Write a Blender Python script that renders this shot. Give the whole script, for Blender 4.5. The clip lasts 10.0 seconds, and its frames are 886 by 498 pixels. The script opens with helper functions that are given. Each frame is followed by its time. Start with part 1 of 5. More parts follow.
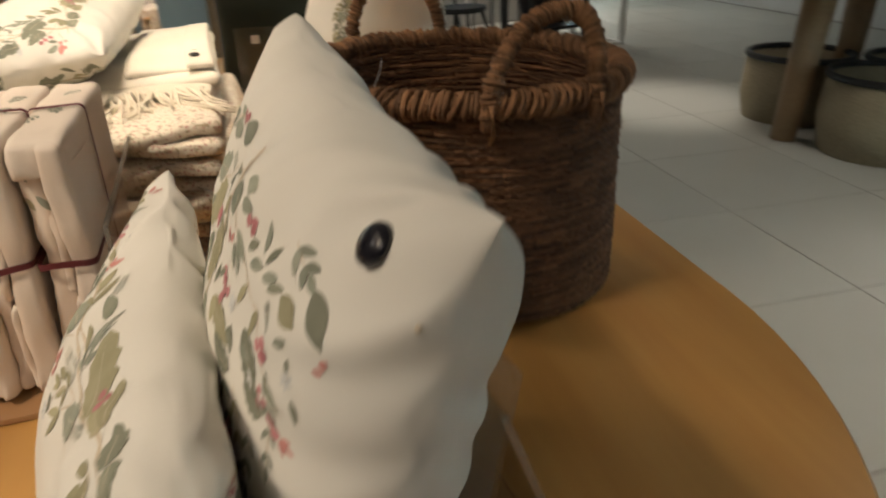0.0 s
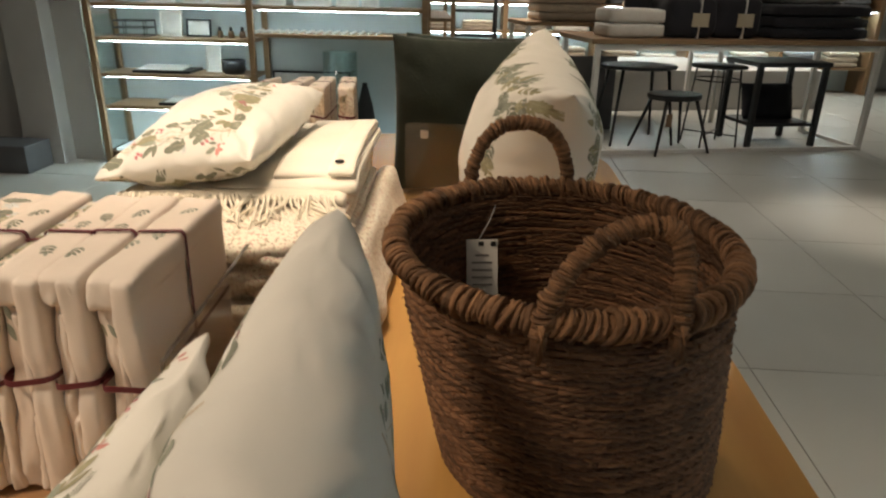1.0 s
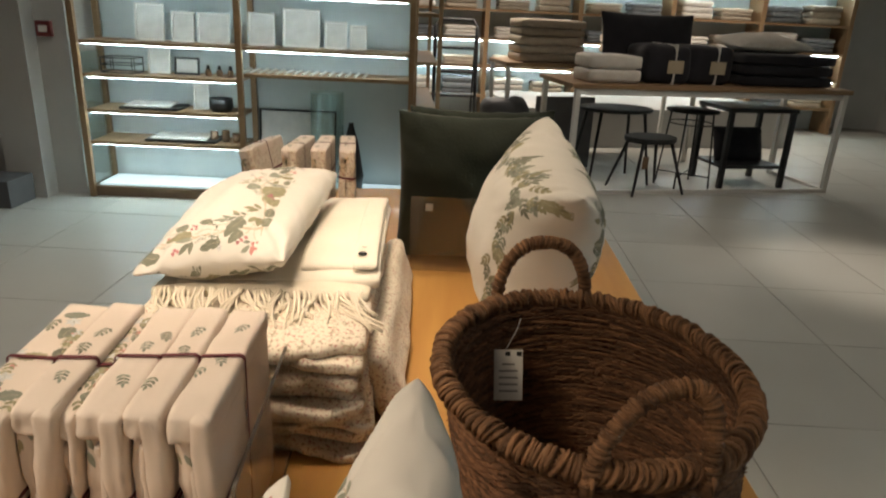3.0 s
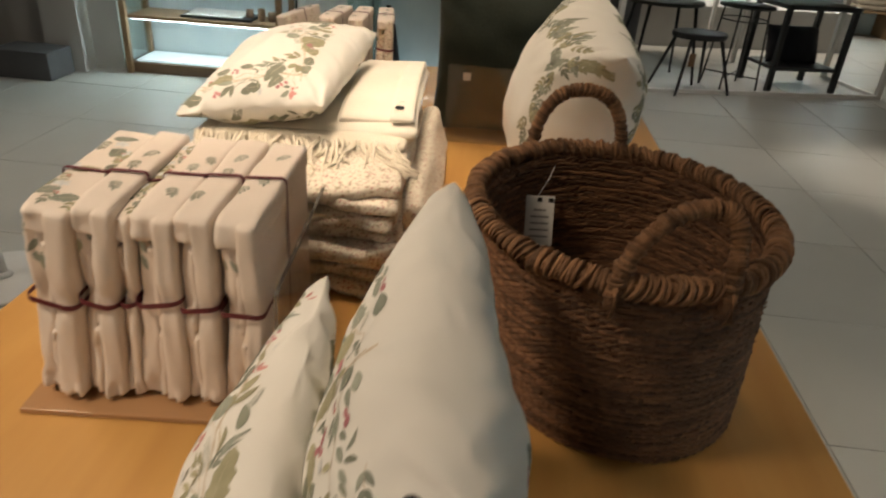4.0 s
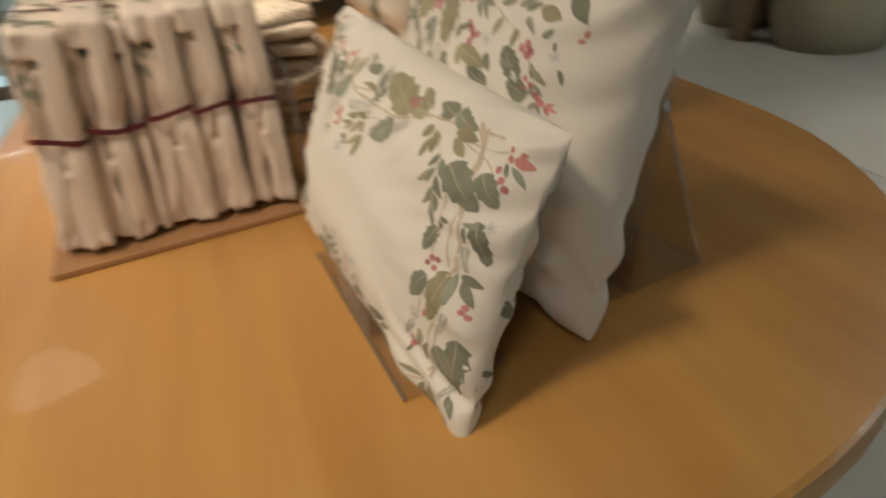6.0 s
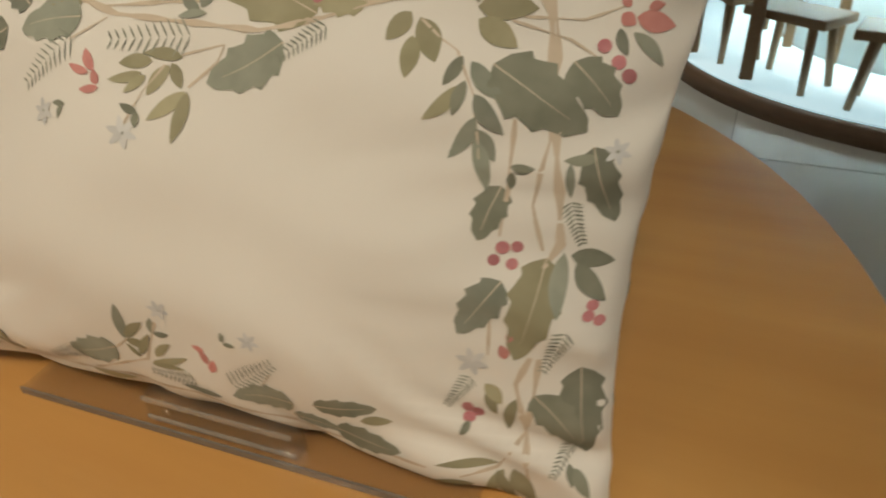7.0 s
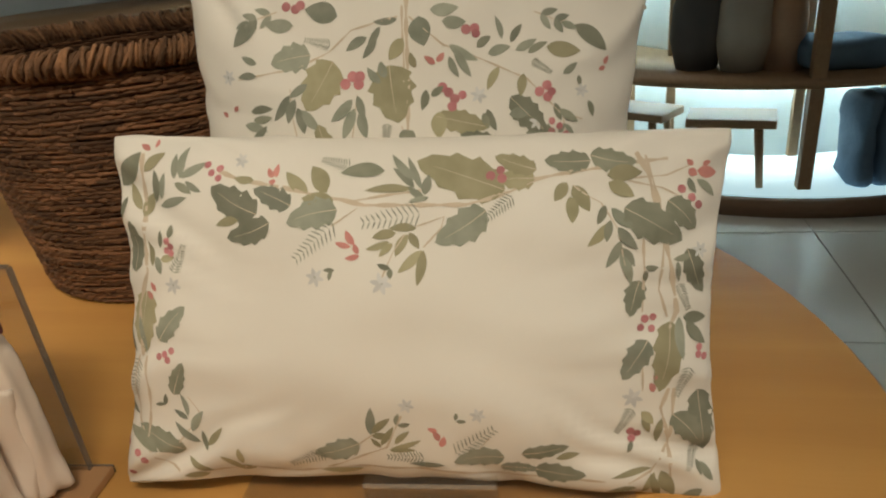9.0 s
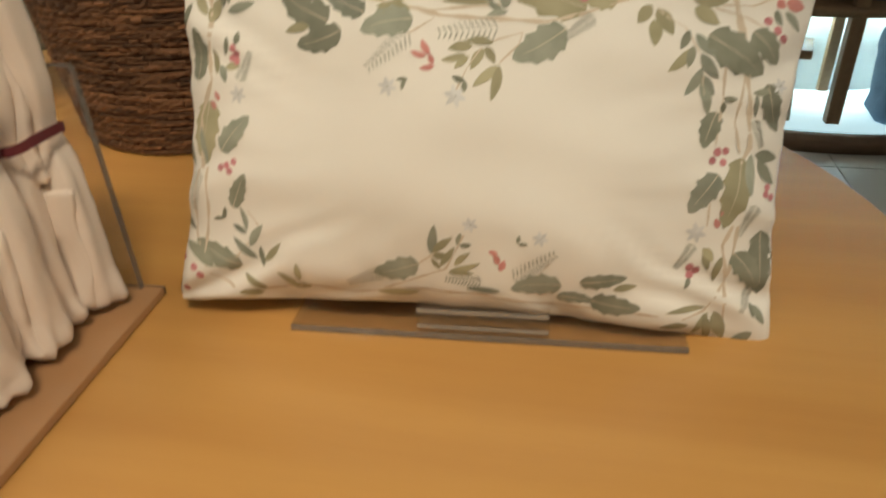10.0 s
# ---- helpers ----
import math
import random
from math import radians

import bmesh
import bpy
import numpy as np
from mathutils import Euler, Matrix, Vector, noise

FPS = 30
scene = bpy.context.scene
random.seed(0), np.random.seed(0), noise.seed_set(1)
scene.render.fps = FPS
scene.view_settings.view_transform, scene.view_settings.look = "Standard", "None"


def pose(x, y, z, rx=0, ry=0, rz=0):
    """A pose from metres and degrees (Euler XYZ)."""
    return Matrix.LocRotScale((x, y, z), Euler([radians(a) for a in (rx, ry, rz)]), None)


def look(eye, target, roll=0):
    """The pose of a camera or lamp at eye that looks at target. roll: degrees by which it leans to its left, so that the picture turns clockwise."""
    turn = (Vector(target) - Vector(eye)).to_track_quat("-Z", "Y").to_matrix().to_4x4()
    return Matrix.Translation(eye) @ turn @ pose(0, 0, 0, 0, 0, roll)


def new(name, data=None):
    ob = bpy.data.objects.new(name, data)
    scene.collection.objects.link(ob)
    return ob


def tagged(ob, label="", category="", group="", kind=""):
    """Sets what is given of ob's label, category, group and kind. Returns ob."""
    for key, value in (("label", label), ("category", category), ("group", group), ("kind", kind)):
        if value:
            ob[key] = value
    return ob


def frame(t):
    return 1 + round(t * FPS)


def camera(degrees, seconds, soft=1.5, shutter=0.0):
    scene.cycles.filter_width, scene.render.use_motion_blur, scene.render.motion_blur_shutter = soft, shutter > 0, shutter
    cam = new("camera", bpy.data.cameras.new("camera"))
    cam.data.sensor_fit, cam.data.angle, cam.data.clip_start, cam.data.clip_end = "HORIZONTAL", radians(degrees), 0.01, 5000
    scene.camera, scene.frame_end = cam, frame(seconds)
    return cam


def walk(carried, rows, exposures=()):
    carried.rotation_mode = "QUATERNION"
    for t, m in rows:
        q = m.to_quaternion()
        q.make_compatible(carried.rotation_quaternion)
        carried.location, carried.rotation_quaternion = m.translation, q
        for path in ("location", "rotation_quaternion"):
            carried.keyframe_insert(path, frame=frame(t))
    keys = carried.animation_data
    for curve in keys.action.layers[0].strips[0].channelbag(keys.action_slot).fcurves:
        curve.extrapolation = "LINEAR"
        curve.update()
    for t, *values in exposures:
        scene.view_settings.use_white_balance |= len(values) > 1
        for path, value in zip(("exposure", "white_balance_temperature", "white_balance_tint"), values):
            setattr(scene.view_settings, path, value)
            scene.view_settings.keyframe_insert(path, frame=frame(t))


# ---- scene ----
from mathutils.bvhtree import BVHTree

cam = camera(66.2, 10.0, 2.0, 0.4)
PATH = [
    (0, (0.061, -0.01, 1.247), (0.485, 1.734, 0.366), -1.8),
    (0.5, (0.182, 0.071, 1.314), (0.257, 1.874, 0.45), 2.2),
    (1, (0.217, 0.092, 1.355), (0.098, 1.951, 0.626), 1.3),
    (1.5, (0.207, 0.094, 1.4), (0.046, 1.959, 0.696), 1.4),
    (2, (0.169, 0.096, 1.498), (0.034, 1.991, 0.874), 2.2),
    (2.2, (0.154, 0.09, 1.519), (0.061, 1.994, 0.914), 3.0),
    (3.3, (0.119, 0.052, 1.512), (0.106, 1.894, 0.735), 3.3),
    (3.5, (0.126, 0.051, 1.49), (0.14, 1.85, 0.617), 4.2),
    (4, (0.123, -0.001, 1.434), (0.018, 1.764, 0.5), 4.5),
    (4.5, (0.091, -0.138, 1.372), (-0.137, 1.666, 0.538), 1.3),
    (5, (0.052, -0.304, 1.296), (-0.115, 1.522, 0.498), -0.6),
    (5.5, (-0.036, -0.363, 1.279), (-0.085, 1.436, 0.406), -3.6),
    (5.7, (-0.124, -0.333, 1.25), (-0.05, 1.434, 0.317), -5.9),
    (6.8, (-0.319, 0.127, 1.065), (1.17, 0.936, 0.003), -2.1),
    (7, (-0.332, 0.161, 1.066), (1.171, 0.897, -0.031), -3.4),
    (7.5, (-0.4, 0.242, 1.102), (1.205, 0.741, 0.018), -8.9),
    (8, (-0.515, 0.262, 1.157), (1.207, 0.761, 0.269), -7.6),
    (8.5, (-0.512, 0.282, 1.165), (1.253, 0.715, 0.329), -6.3),
    (9, (-0.52, 0.292, 1.161), (1.244, 0.694, 0.308), -5.9),
    (9.5, (-0.537, 0.303, 1.141), (1.177, 0.717, 0.196), -6.0),
    (10, (-0.563, 0.335, 1.091), (1.105, 0.74, 0.065), -2.6),
]
EXPOSURES = [(0.0, 0.27, 6550, 13), (1.0, 0.27, 6700, 14), (3.5, 0.17, 6750, 15), (5.5, 0.17, 6600, 14), (7.0, 0.05, 6350, 9), (7.5, -0.03, 6300, 9), (8.5, 0.08, 6350, 8), (9.5, 0.12, 6350, 8), (10.0, 0.3, 6400, 8)]
walk(cam, [(t, look(eye, target, roll)) for t, eye, target, roll in PATH], EXPOSURES)

# ---------------------------------------------------------------- light
world = bpy.data.worlds.new("world")
scene.world = world
world.use_nodes = True
world.node_tree.nodes["Background"].inputs[0].default_value = (0.8, 0.9, 1.0, 1)
world.node_tree.nodes["Background"].inputs[1].default_value = 0.05
CEIL = 3.0
WARM = (1.0, 0.82, 0.59)
SOFT = (1.0, 0.90, 0.76)


# one ceiling beam; serves the focused spots and the added fill lamps
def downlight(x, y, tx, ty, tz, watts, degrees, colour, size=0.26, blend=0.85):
    d = bpy.data.lights.new("spot_and_fill_beam", "SPOT")
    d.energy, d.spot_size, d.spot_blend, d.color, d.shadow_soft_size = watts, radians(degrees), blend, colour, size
    ob = new("spot_and_fill_beam", d)
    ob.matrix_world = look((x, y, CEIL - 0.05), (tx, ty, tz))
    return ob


SPOTS = [
    (-0.35, 1.15, -0.25, 1.45, 0.95, 125, 38, WARM),
    (-1.35, -0.10, -0.36, 0.70, 0.80, 195, 50, WARM),
    (-1.5, 1.35, -0.08, 0.92, 0.82, 62, 36, WARM),
    (-0.15, 2.3, 0.22, 1.75, 0.9, 120, 50, WARM),
    (-0.25, 1.7, -0.42, 2.65, 0.92, 190, 28, WARM),
    (2.6, 4.2, 2.8, 4.3, 0.0, 150, 34, SOFT),
    (2.4, 1.2, 2.4, 1.2, 0.0, 60, 50, SOFT),
    (-2.2, 3.2, -2.3, 3.0, 0.0, 38, 60, SOFT),
]
for s in SPOTS:
    downlight(*s)
# wide unseen lamps added as ambient fill; they have no fittings
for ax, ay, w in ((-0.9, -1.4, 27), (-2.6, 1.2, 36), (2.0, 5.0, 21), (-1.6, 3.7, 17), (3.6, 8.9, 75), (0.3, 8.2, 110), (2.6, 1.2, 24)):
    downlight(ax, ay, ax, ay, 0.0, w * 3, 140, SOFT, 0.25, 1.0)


# ---------------------------------------------------------------- materials
def material(name, colour, rough=0.6, metal=0.0, second=None, scale=6.0, detail=4.0, mix=0.5, bump=0.0, bump_scale=80.0,
             stretch=(1, 1, 1), island=0.0, objrand=0.0, sheen=0.0, coat=0.0, trans=0.0, ior=1.45, spec=0.5):
    m = bpy.data.materials.new(name)
    m.use_nodes = True
    nt = m.node_tree
    b = nt.nodes["Principled BSDF"]
    b.inputs["Roughness"].default_value = rough
    b.inputs["Metallic"].default_value = metal
    b.inputs["Sheen Weight"].default_value = sheen
    b.inputs["Coat Weight"].default_value = coat
    b.inputs["Transmission Weight"].default_value = trans
    b.inputs["IOR"].default_value = ior
    b.inputs["Specular IOR Level"].default_value = spec
    tc = nt.nodes.new("ShaderNodeTexCoord")
    mp = nt.nodes.new("ShaderNodeMapping")
    mp.inputs["Scale"].default_value = stretch
    nt.links.new(tc.outputs["Object"], mp.inputs[0])
    second = second or tuple(c * 0.8 for c in colour)
    no = nt.nodes.new("ShaderNodeTexNoise")
    no.inputs["Scale"].default_value = scale
    no.inputs["Detail"].default_value = detail
    nt.links.new(mp.outputs[0], no.inputs[0])
    rp = nt.nodes.new("ShaderNodeValToRGB")
    rp.color_ramp.elements[0].position, rp.color_ramp.elements[1].position = 0.5 - mix / 2, 0.5 + mix / 2
    rp.color_ramp.elements[0].color, rp.color_ramp.elements[1].color = (*second, 1), (*colour, 1)
    nt.links.new(no.outputs[0], rp.inputs[0])
    out = rp.outputs[0]
    if island or objrand:
        hs = nt.nodes.new("ShaderNodeHueSaturation")
        mr = nt.nodes.new("ShaderNodeMapRange")
        a = island or objrand
        mr.inputs[3].default_value, mr.inputs[4].default_value = 1 - a, 1 + a
        if island:
            nt.links.new(nt.nodes.new("ShaderNodeNewGeometry").outputs["Random Per Island"], mr.inputs[0])
        else:
            nt.links.new(nt.nodes.new("ShaderNodeObjectInfo").outputs["Random"], mr.inputs[0])
        nt.links.new(mr.outputs[0], hs.inputs["Value"])
        nt.links.new(out, hs.inputs["Color"])
        out = hs.outputs[0]
    nt.links.new(out, b.inputs["Base Color"])
    if bump:
        n2 = nt.nodes.new("ShaderNodeTexNoise")
        n2.inputs["Scale"].default_value, n2.inputs["Detail"].default_value = bump_scale, 5
        nt.links.new(mp.outputs[0], n2.inputs[0])
        bp = nt.nodes.new("ShaderNodeBump")
        bp.inputs["Strength"].default_value, bp.inputs["Distance"].default_value = bump, 0.004
        nt.links.new(n2.outputs[0], bp.inputs["Height"])
        nt.links.new(bp.outputs[0], b.inputs["Normal"])
    return m


def glow(name, colour, strength):
    m = bpy.data.materials.new(name)
    m.use_nodes = True
    b = m.node_tree.nodes["Principled BSDF"]
    b.inputs["Base Color"].default_value = (0.8, 0.8, 0.8, 1)
    b.inputs["Emission Color"].default_value = (*colour, 1)
    b.inputs["Emission Strength"].default_value = strength
    return m


def weave_bump(m, scale=3600.0, strength=0.05):
    """Adds a fine cloth weave to a material's relief."""
    nt = m.node_tree
    b = nt.nodes["Principled BSDF"]
    tc = nt.nodes.new("ShaderNodeTexCoord")
    waves = []
    for axis in ("X", "Z"):
        w = nt.nodes.new("ShaderNodeTexWave")
        w.bands_direction = axis
        w.inputs["Scale"].default_value, w.inputs["Distortion"].default_value = scale / 6.0, 1.5
        nt.links.new(tc.outputs["Object"], w.inputs[0])
        waves.append(w)
    mx = nt.nodes.new("ShaderNodeMath")
    mx.operation = "ADD"
    nt.links.new(waves[0].outputs["Fac"], mx.inputs[0])
    nt.links.new(waves[1].outputs["Fac"], mx.inputs[1])
    bp = nt.nodes.new("ShaderNodeBump")
    bp.inputs["Strength"].default_value, bp.inputs["Distance"].default_value = strength, 0.0008
    nt.links.new(mx.outputs[0], bp.inputs["Height"])
    if b.inputs["Normal"].is_linked:
        nt.links.new(b.inputs["Normal"].links[0].from_socket, bp.inputs["Normal"])
    nt.links.new(bp.outputs[0], b.inputs["Normal"])
    return m


def speckled(name, base, spots, scale=150.0, cover=0.42):
    """Cream cloth with a dense small flower print."""
    m = material(name, base, 0.9, second=tuple(c * 0.85 for c in base), scale=9, bump=0.5, bump_scale=60, sheen=0.2)
    nt = m.node_tree
    b = nt.nodes["Principled BSDF"]
    base_out = b.inputs["Base Color"].links[0].from_socket
    tc = nt.nodes.new("ShaderNodeTexCoord")
    for i, col in enumerate(spots):
        no = nt.nodes.new("ShaderNodeTexNoise")
        no.inputs["Scale"].default_value, no.inputs["Detail"].default_value = scale * (1 + 0.35 * i), 1.5
        mp = nt.nodes.new("ShaderNodeMapping")
        mp.inputs["Location"].default_value = (3.7 * i, 1.3 * i, 0.4 * i)
        nt.links.new(tc.outputs["Object"], mp.inputs[0])
        nt.links.new(mp.outputs[0], no.inputs[0])
        rp = nt.nodes.new("ShaderNodeValToRGB")
        rp.color_ramp.elements[0].position, rp.color_ramp.elements[1].position = cover - 0.03, cover + 0.03
        rp.color_ramp.elements[0].color, rp.color_ramp.elements[1].color = (1, 1, 1, 1), (0, 0, 0, 1)
        nt.links.new(no.outputs[0], rp.inputs[0])
        mx = nt.nodes.new("ShaderNodeMixRGB")
        mx.inputs[2].default_value = (*col, 1)
        nt.links.new(rp.outputs[0], mx.inputs[0])
        nt.links.new(base_out, mx.inputs[1])
        base_out = mx.outputs[0]
    nt.links.new(base_out, b.inputs["Base Color"])
    return m


COTTON = weave_bump(material("white_cotton", (0.77, 0.755, 0.71), 0.85, second=(0.73, 0.71, 0.66), scale=5, bump=0.12, bump_scale=22, sheen=0.15))
SHEET = weave_bump(material("natural_percale", (0.76, 0.68, 0.61), 0.85, second=(0.70, 0.61, 0.535), scale=7, bump=0.25, bump_scale=30, sheen=0.1))
CREAM = material("cream_throw", (0.80, 0.74, 0.63), 0.95, second=(0.74, 0.67, 0.55), scale=30, bump=0.6, bump_scale=220, sheen=0.3)
CREAM_LINEN = weave_bump(material("cream_linen", (0.80, 0.76, 0.68), 0.9, second=(0.75, 0.70, 0.61), scale=6, bump=0.3, bump_scale=26, sheen=0.15))
QUILT = speckled("sprigged_quilt_cloth", (0.78, 0.72, 0.61), ((0.40, 0.34, 0.24), (0.50, 0.30, 0.25)), 140, 0.385)
GREENCLOTH = material("dark_green_velvet", (0.022, 0.032, 0.022), 0.95, second=(0.016, 0.024, 0.017), scale=14, bump=0.3, bump_scale=120, sheen=0.25)
BLACKCLOTH = material("black_bedding_cloth", (0.018, 0.018, 0.024), 0.9, second=(0.012, 0.012, 0.016), scale=10, bump=0.4, bump_scale=40, sheen=0.1)
WHITECLOTH = material("white_towelling", (0.76, 0.72, 0.66), 0.95, second=(0.68, 0.63, 0.57), scale=20, bump=0.6, bump_scale=160)
GREYCLOTH = material("grey_towelling", (0.25, 0.27, 0.29), 0.95, second=(0.18, 0.2, 0.22), scale=20, bump=0.6, bump_scale=160, objrand=0.35)
BEIGECLOTH = material("beige_towelling", (0.52, 0.45, 0.36), 0.95, second=(0.44, 0.37, 0.29), scale=20, bump=0.6, bump_scale=160, objrand=0.3)
BLUECLOTH = material("denim_blue_cloth", (0.12, 0.19, 0.27), 0.9, second=(0.08, 0.13, 0.2), scale=12, bump=0.4, bump_scale=60)
RIBBON = material("maroon_ribbon", (0.14, 0.025, 0.035), 0.6, second=(0.1, 0.018, 0.025), scale=60)
LEAF_DARK = material("print_dark_leaf", (0.285, 0.295, 0.235), 0.85, second=(0.17, 0.185, 0.14), scale=55, detail=3, mix=0.7, island=0.22)
LEAF_OLIVE = material("print_olive_leaf", (0.40, 0.375, 0.255), 0.85, second=(0.27, 0.26, 0.16), scale=50, detail=3, mix=0.7, island=0.2)
LEAF_GREY = material("print_grey_leaf", (0.33, 0.345, 0.29), 0.85, second=(0.20, 0.225, 0.18), scale=60, detail=3, mix=0.7, island=0.25)
BERRY = material("print_berry", (0.56, 0.27, 0.28), 0.85, second=(0.42, 0.15, 0.175), scale=120, mix=0.7, island=0.2)
PINK = material("print_pink_bud", (0.60, 0.30, 0.27), 0.85, second=(0.52, 0.21, 0.20), scale=120, mix=0.7, island=0.15)
TWIG = material("print_twig", (0.64, 0.56, 0.45), 0.85, second=(0.52, 0.44, 0.34), scale=70, mix=0.7)
PALEFLOWER = material("print_pale_flower", (0.66, 0.66, 0.65), 0.85, second=(0.56, 0.58, 0.59), scale=90, mix=0.7, island=0.1)
WICKER = material("brown_seagrass", (0.26, 0.128, 0.062), 0.7, second=(0.07, 0.031, 0.015), scale=38, detail=6, mix=0.8, bump=0.7, bump_scale=300, stretch=(1, 1, 3), island=0.5)
WICKER_RIM = material("brown_seagrass_rim", (0.36, 0.19, 0.092), 0.7, second=(0.10, 0.045, 0.021), scale=45, detail=6, mix=0.8, bump=0.7, bump_scale=350, island=0.48)
TABLEWOOD = material("honey_veneer", (0.60, 0.345, 0.108), 0.34, second=(0.40, 0.195, 0.055), scale=2.6, detail=10, mix=0.7, bump=0.04, bump_scale=60, stretch=(6, 0.5, 6), coat=0.15)
OAK = material("oak_shelf", (0.34, 0.22, 0.12), 0.5, second=(0.26, 0.16, 0.085), scale=8, mix=0.8, stretch=(1, 8, 8), bump=0.1)
DARKOAK = material("brown_plinth_wood", (0.2, 0.12, 0.07), 0.5, second=(0.15, 0.09, 0.05), scale=8, mix=0.8, stretch=(2, 2, 10))
TILE = material("pale_floor_tile", (0.50, 0.50, 0.46), 0.33, second=(0.45, 0.45, 0.41), scale=2.5, detail=6, mix=0.8, bump=0.02, objrand=0.04)
GROUT = material("floor_grout", (0.36, 0.35, 0.32), 0.8, scale=20)
PLASTER = material("grey_painted_wall", (0.52, 0.51, 0.49), 0.75, second=(0.47, 0.46, 0.44), scale=3, bump=0.1, bump_scale=50)
CEILMAT = material("ceiling_paint", (0.5, 0.5, 0.48), 0.8, scale=3)
BACKPANEL = material("pale_shelf_back", (0.70, 0.77, 0.77), 0.6, second=(0.57, 0.65, 0.67), scale=3)
WHITEMETAL = material("white_powder_coat", (0.74, 0.72, 0.68), 0.4, second=(0.69, 0.67, 0.63), scale=10)
BLACKMETAL = material("black_metal", (0.02, 0.02, 0.021), 0.45, second=(0.014, 0.014, 0.015), scale=14)
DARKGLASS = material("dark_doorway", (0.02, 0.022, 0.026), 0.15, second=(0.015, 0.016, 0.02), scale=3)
GREYBOX = material("grey_box_paint", (0.12, 0.12, 0.125), 0.6, scale=8)
PAPER = material("white_card", (0.68, 0.66, 0.62), 0.7, scale=12)
INK = material("grey_print_ink", (0.22, 0.21, 0.2), 0.8)
BLACKINK = material("black_print_ink", (0.02, 0.02, 0.02), 0.8)
CERAMIC = material("glazed_ceramic", (0.62, 0.58, 0.5), 0.3, objrand=0.3)
PEACH = material("peach_ceramic", (0.5, 0.33, 0.22), 0.4)
MAGNET = material("black_plastic_button", (0.012, 0.012, 0.018), 0.22, spec=0.6)
REDPLASTIC = material("dark_red_plastic", (0.16, 0.03, 0.03), 0.4)
LED = glow("led_strip", (0.70, 0.96, 1.0), 34.0)
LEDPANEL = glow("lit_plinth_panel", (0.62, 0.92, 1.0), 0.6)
LAMPGLOW = glow("downlight_glow", (1.0, 0.85, 0.65), 6.0)


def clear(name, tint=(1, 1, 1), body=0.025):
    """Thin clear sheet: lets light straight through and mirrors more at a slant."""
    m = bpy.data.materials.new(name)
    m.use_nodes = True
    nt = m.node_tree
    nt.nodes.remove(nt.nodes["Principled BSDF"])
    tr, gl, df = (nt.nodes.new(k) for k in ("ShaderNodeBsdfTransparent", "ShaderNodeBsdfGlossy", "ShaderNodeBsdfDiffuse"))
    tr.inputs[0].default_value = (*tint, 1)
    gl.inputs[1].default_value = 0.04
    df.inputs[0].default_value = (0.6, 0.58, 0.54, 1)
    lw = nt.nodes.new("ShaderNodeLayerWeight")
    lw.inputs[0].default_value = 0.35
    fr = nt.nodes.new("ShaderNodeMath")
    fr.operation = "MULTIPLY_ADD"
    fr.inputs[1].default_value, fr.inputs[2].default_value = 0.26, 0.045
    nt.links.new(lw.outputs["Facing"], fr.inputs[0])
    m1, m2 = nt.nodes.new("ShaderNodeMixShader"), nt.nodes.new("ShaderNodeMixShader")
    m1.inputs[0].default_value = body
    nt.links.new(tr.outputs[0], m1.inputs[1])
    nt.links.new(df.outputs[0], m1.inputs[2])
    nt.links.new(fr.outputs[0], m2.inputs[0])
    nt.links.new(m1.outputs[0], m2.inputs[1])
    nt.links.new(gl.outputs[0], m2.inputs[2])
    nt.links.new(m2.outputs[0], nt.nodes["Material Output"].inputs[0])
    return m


ACRYLIC = clear("clear_acrylic", (0.93, 0.92, 0.9))
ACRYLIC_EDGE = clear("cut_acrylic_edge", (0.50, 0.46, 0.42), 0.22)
# pale tone for polished edges, with their highlight put into it
ACRYLIC_SHINE = clear("acrylic_edge_and_glint", (0.95, 0.93, 0.9), 0.28)
GLASS = clear("clear_glass", (0.9, 0.97, 0.96))


# ---------------------------------------------------------------- helpers for building
def part(name, bm, mat, parent=None, label="", smooth=False):
    me = bpy.data.meshes.new(name)
    bm.to_mesh(me)
    bm.free()
    for m in (mat if isinstance(mat, (list, tuple)) else [mat]):
        me.materials.append(m)
    if smooth:
        me.polygons.foreach_set("use_smooth", [True] * len(me.polygons))
    ob = new(name, me)
    if parent is not None:
        ob.parent = parent
    if label:
        ob["label"] = label
    return ob


def thing(name, label, category, group="", kind="", m=None):
    ob = new(name)
    ob.empty_display_size = 0.1
    tagged(ob, label, category, group, kind)
    if m is not None:
        ob.matrix_world = m
    return ob


def box(bm, size, at=(0, 0, 0), bevel=0.0, m=None):
    r = bmesh.ops.create_cube(bm, size=1.0)
    vs = r["verts"]
    for v in vs:
        v.co = Vector((v.co.x * size[0] + at[0], v.co.y * size[1] + at[1], v.co.z * size[2] + at[2]))
    if bevel:
        es = list({e for v in vs for e in v.link_edges})
        g = bmesh.ops.bevel(bm, geom=es, offset=bevel, segments=2, affect="EDGES", profile=0.6)
        vs = list({v for f in g["faces"] for v in f.verts} | {v for v in vs if v.is_valid})
    if m is not None:
        for v in vs:
            v.co = m @ v.co
    return bm


def boxed(size, at=(0, 0, 0), bevel=0.0, m=None):
    return box(bmesh.new(), size, at, bevel, m)


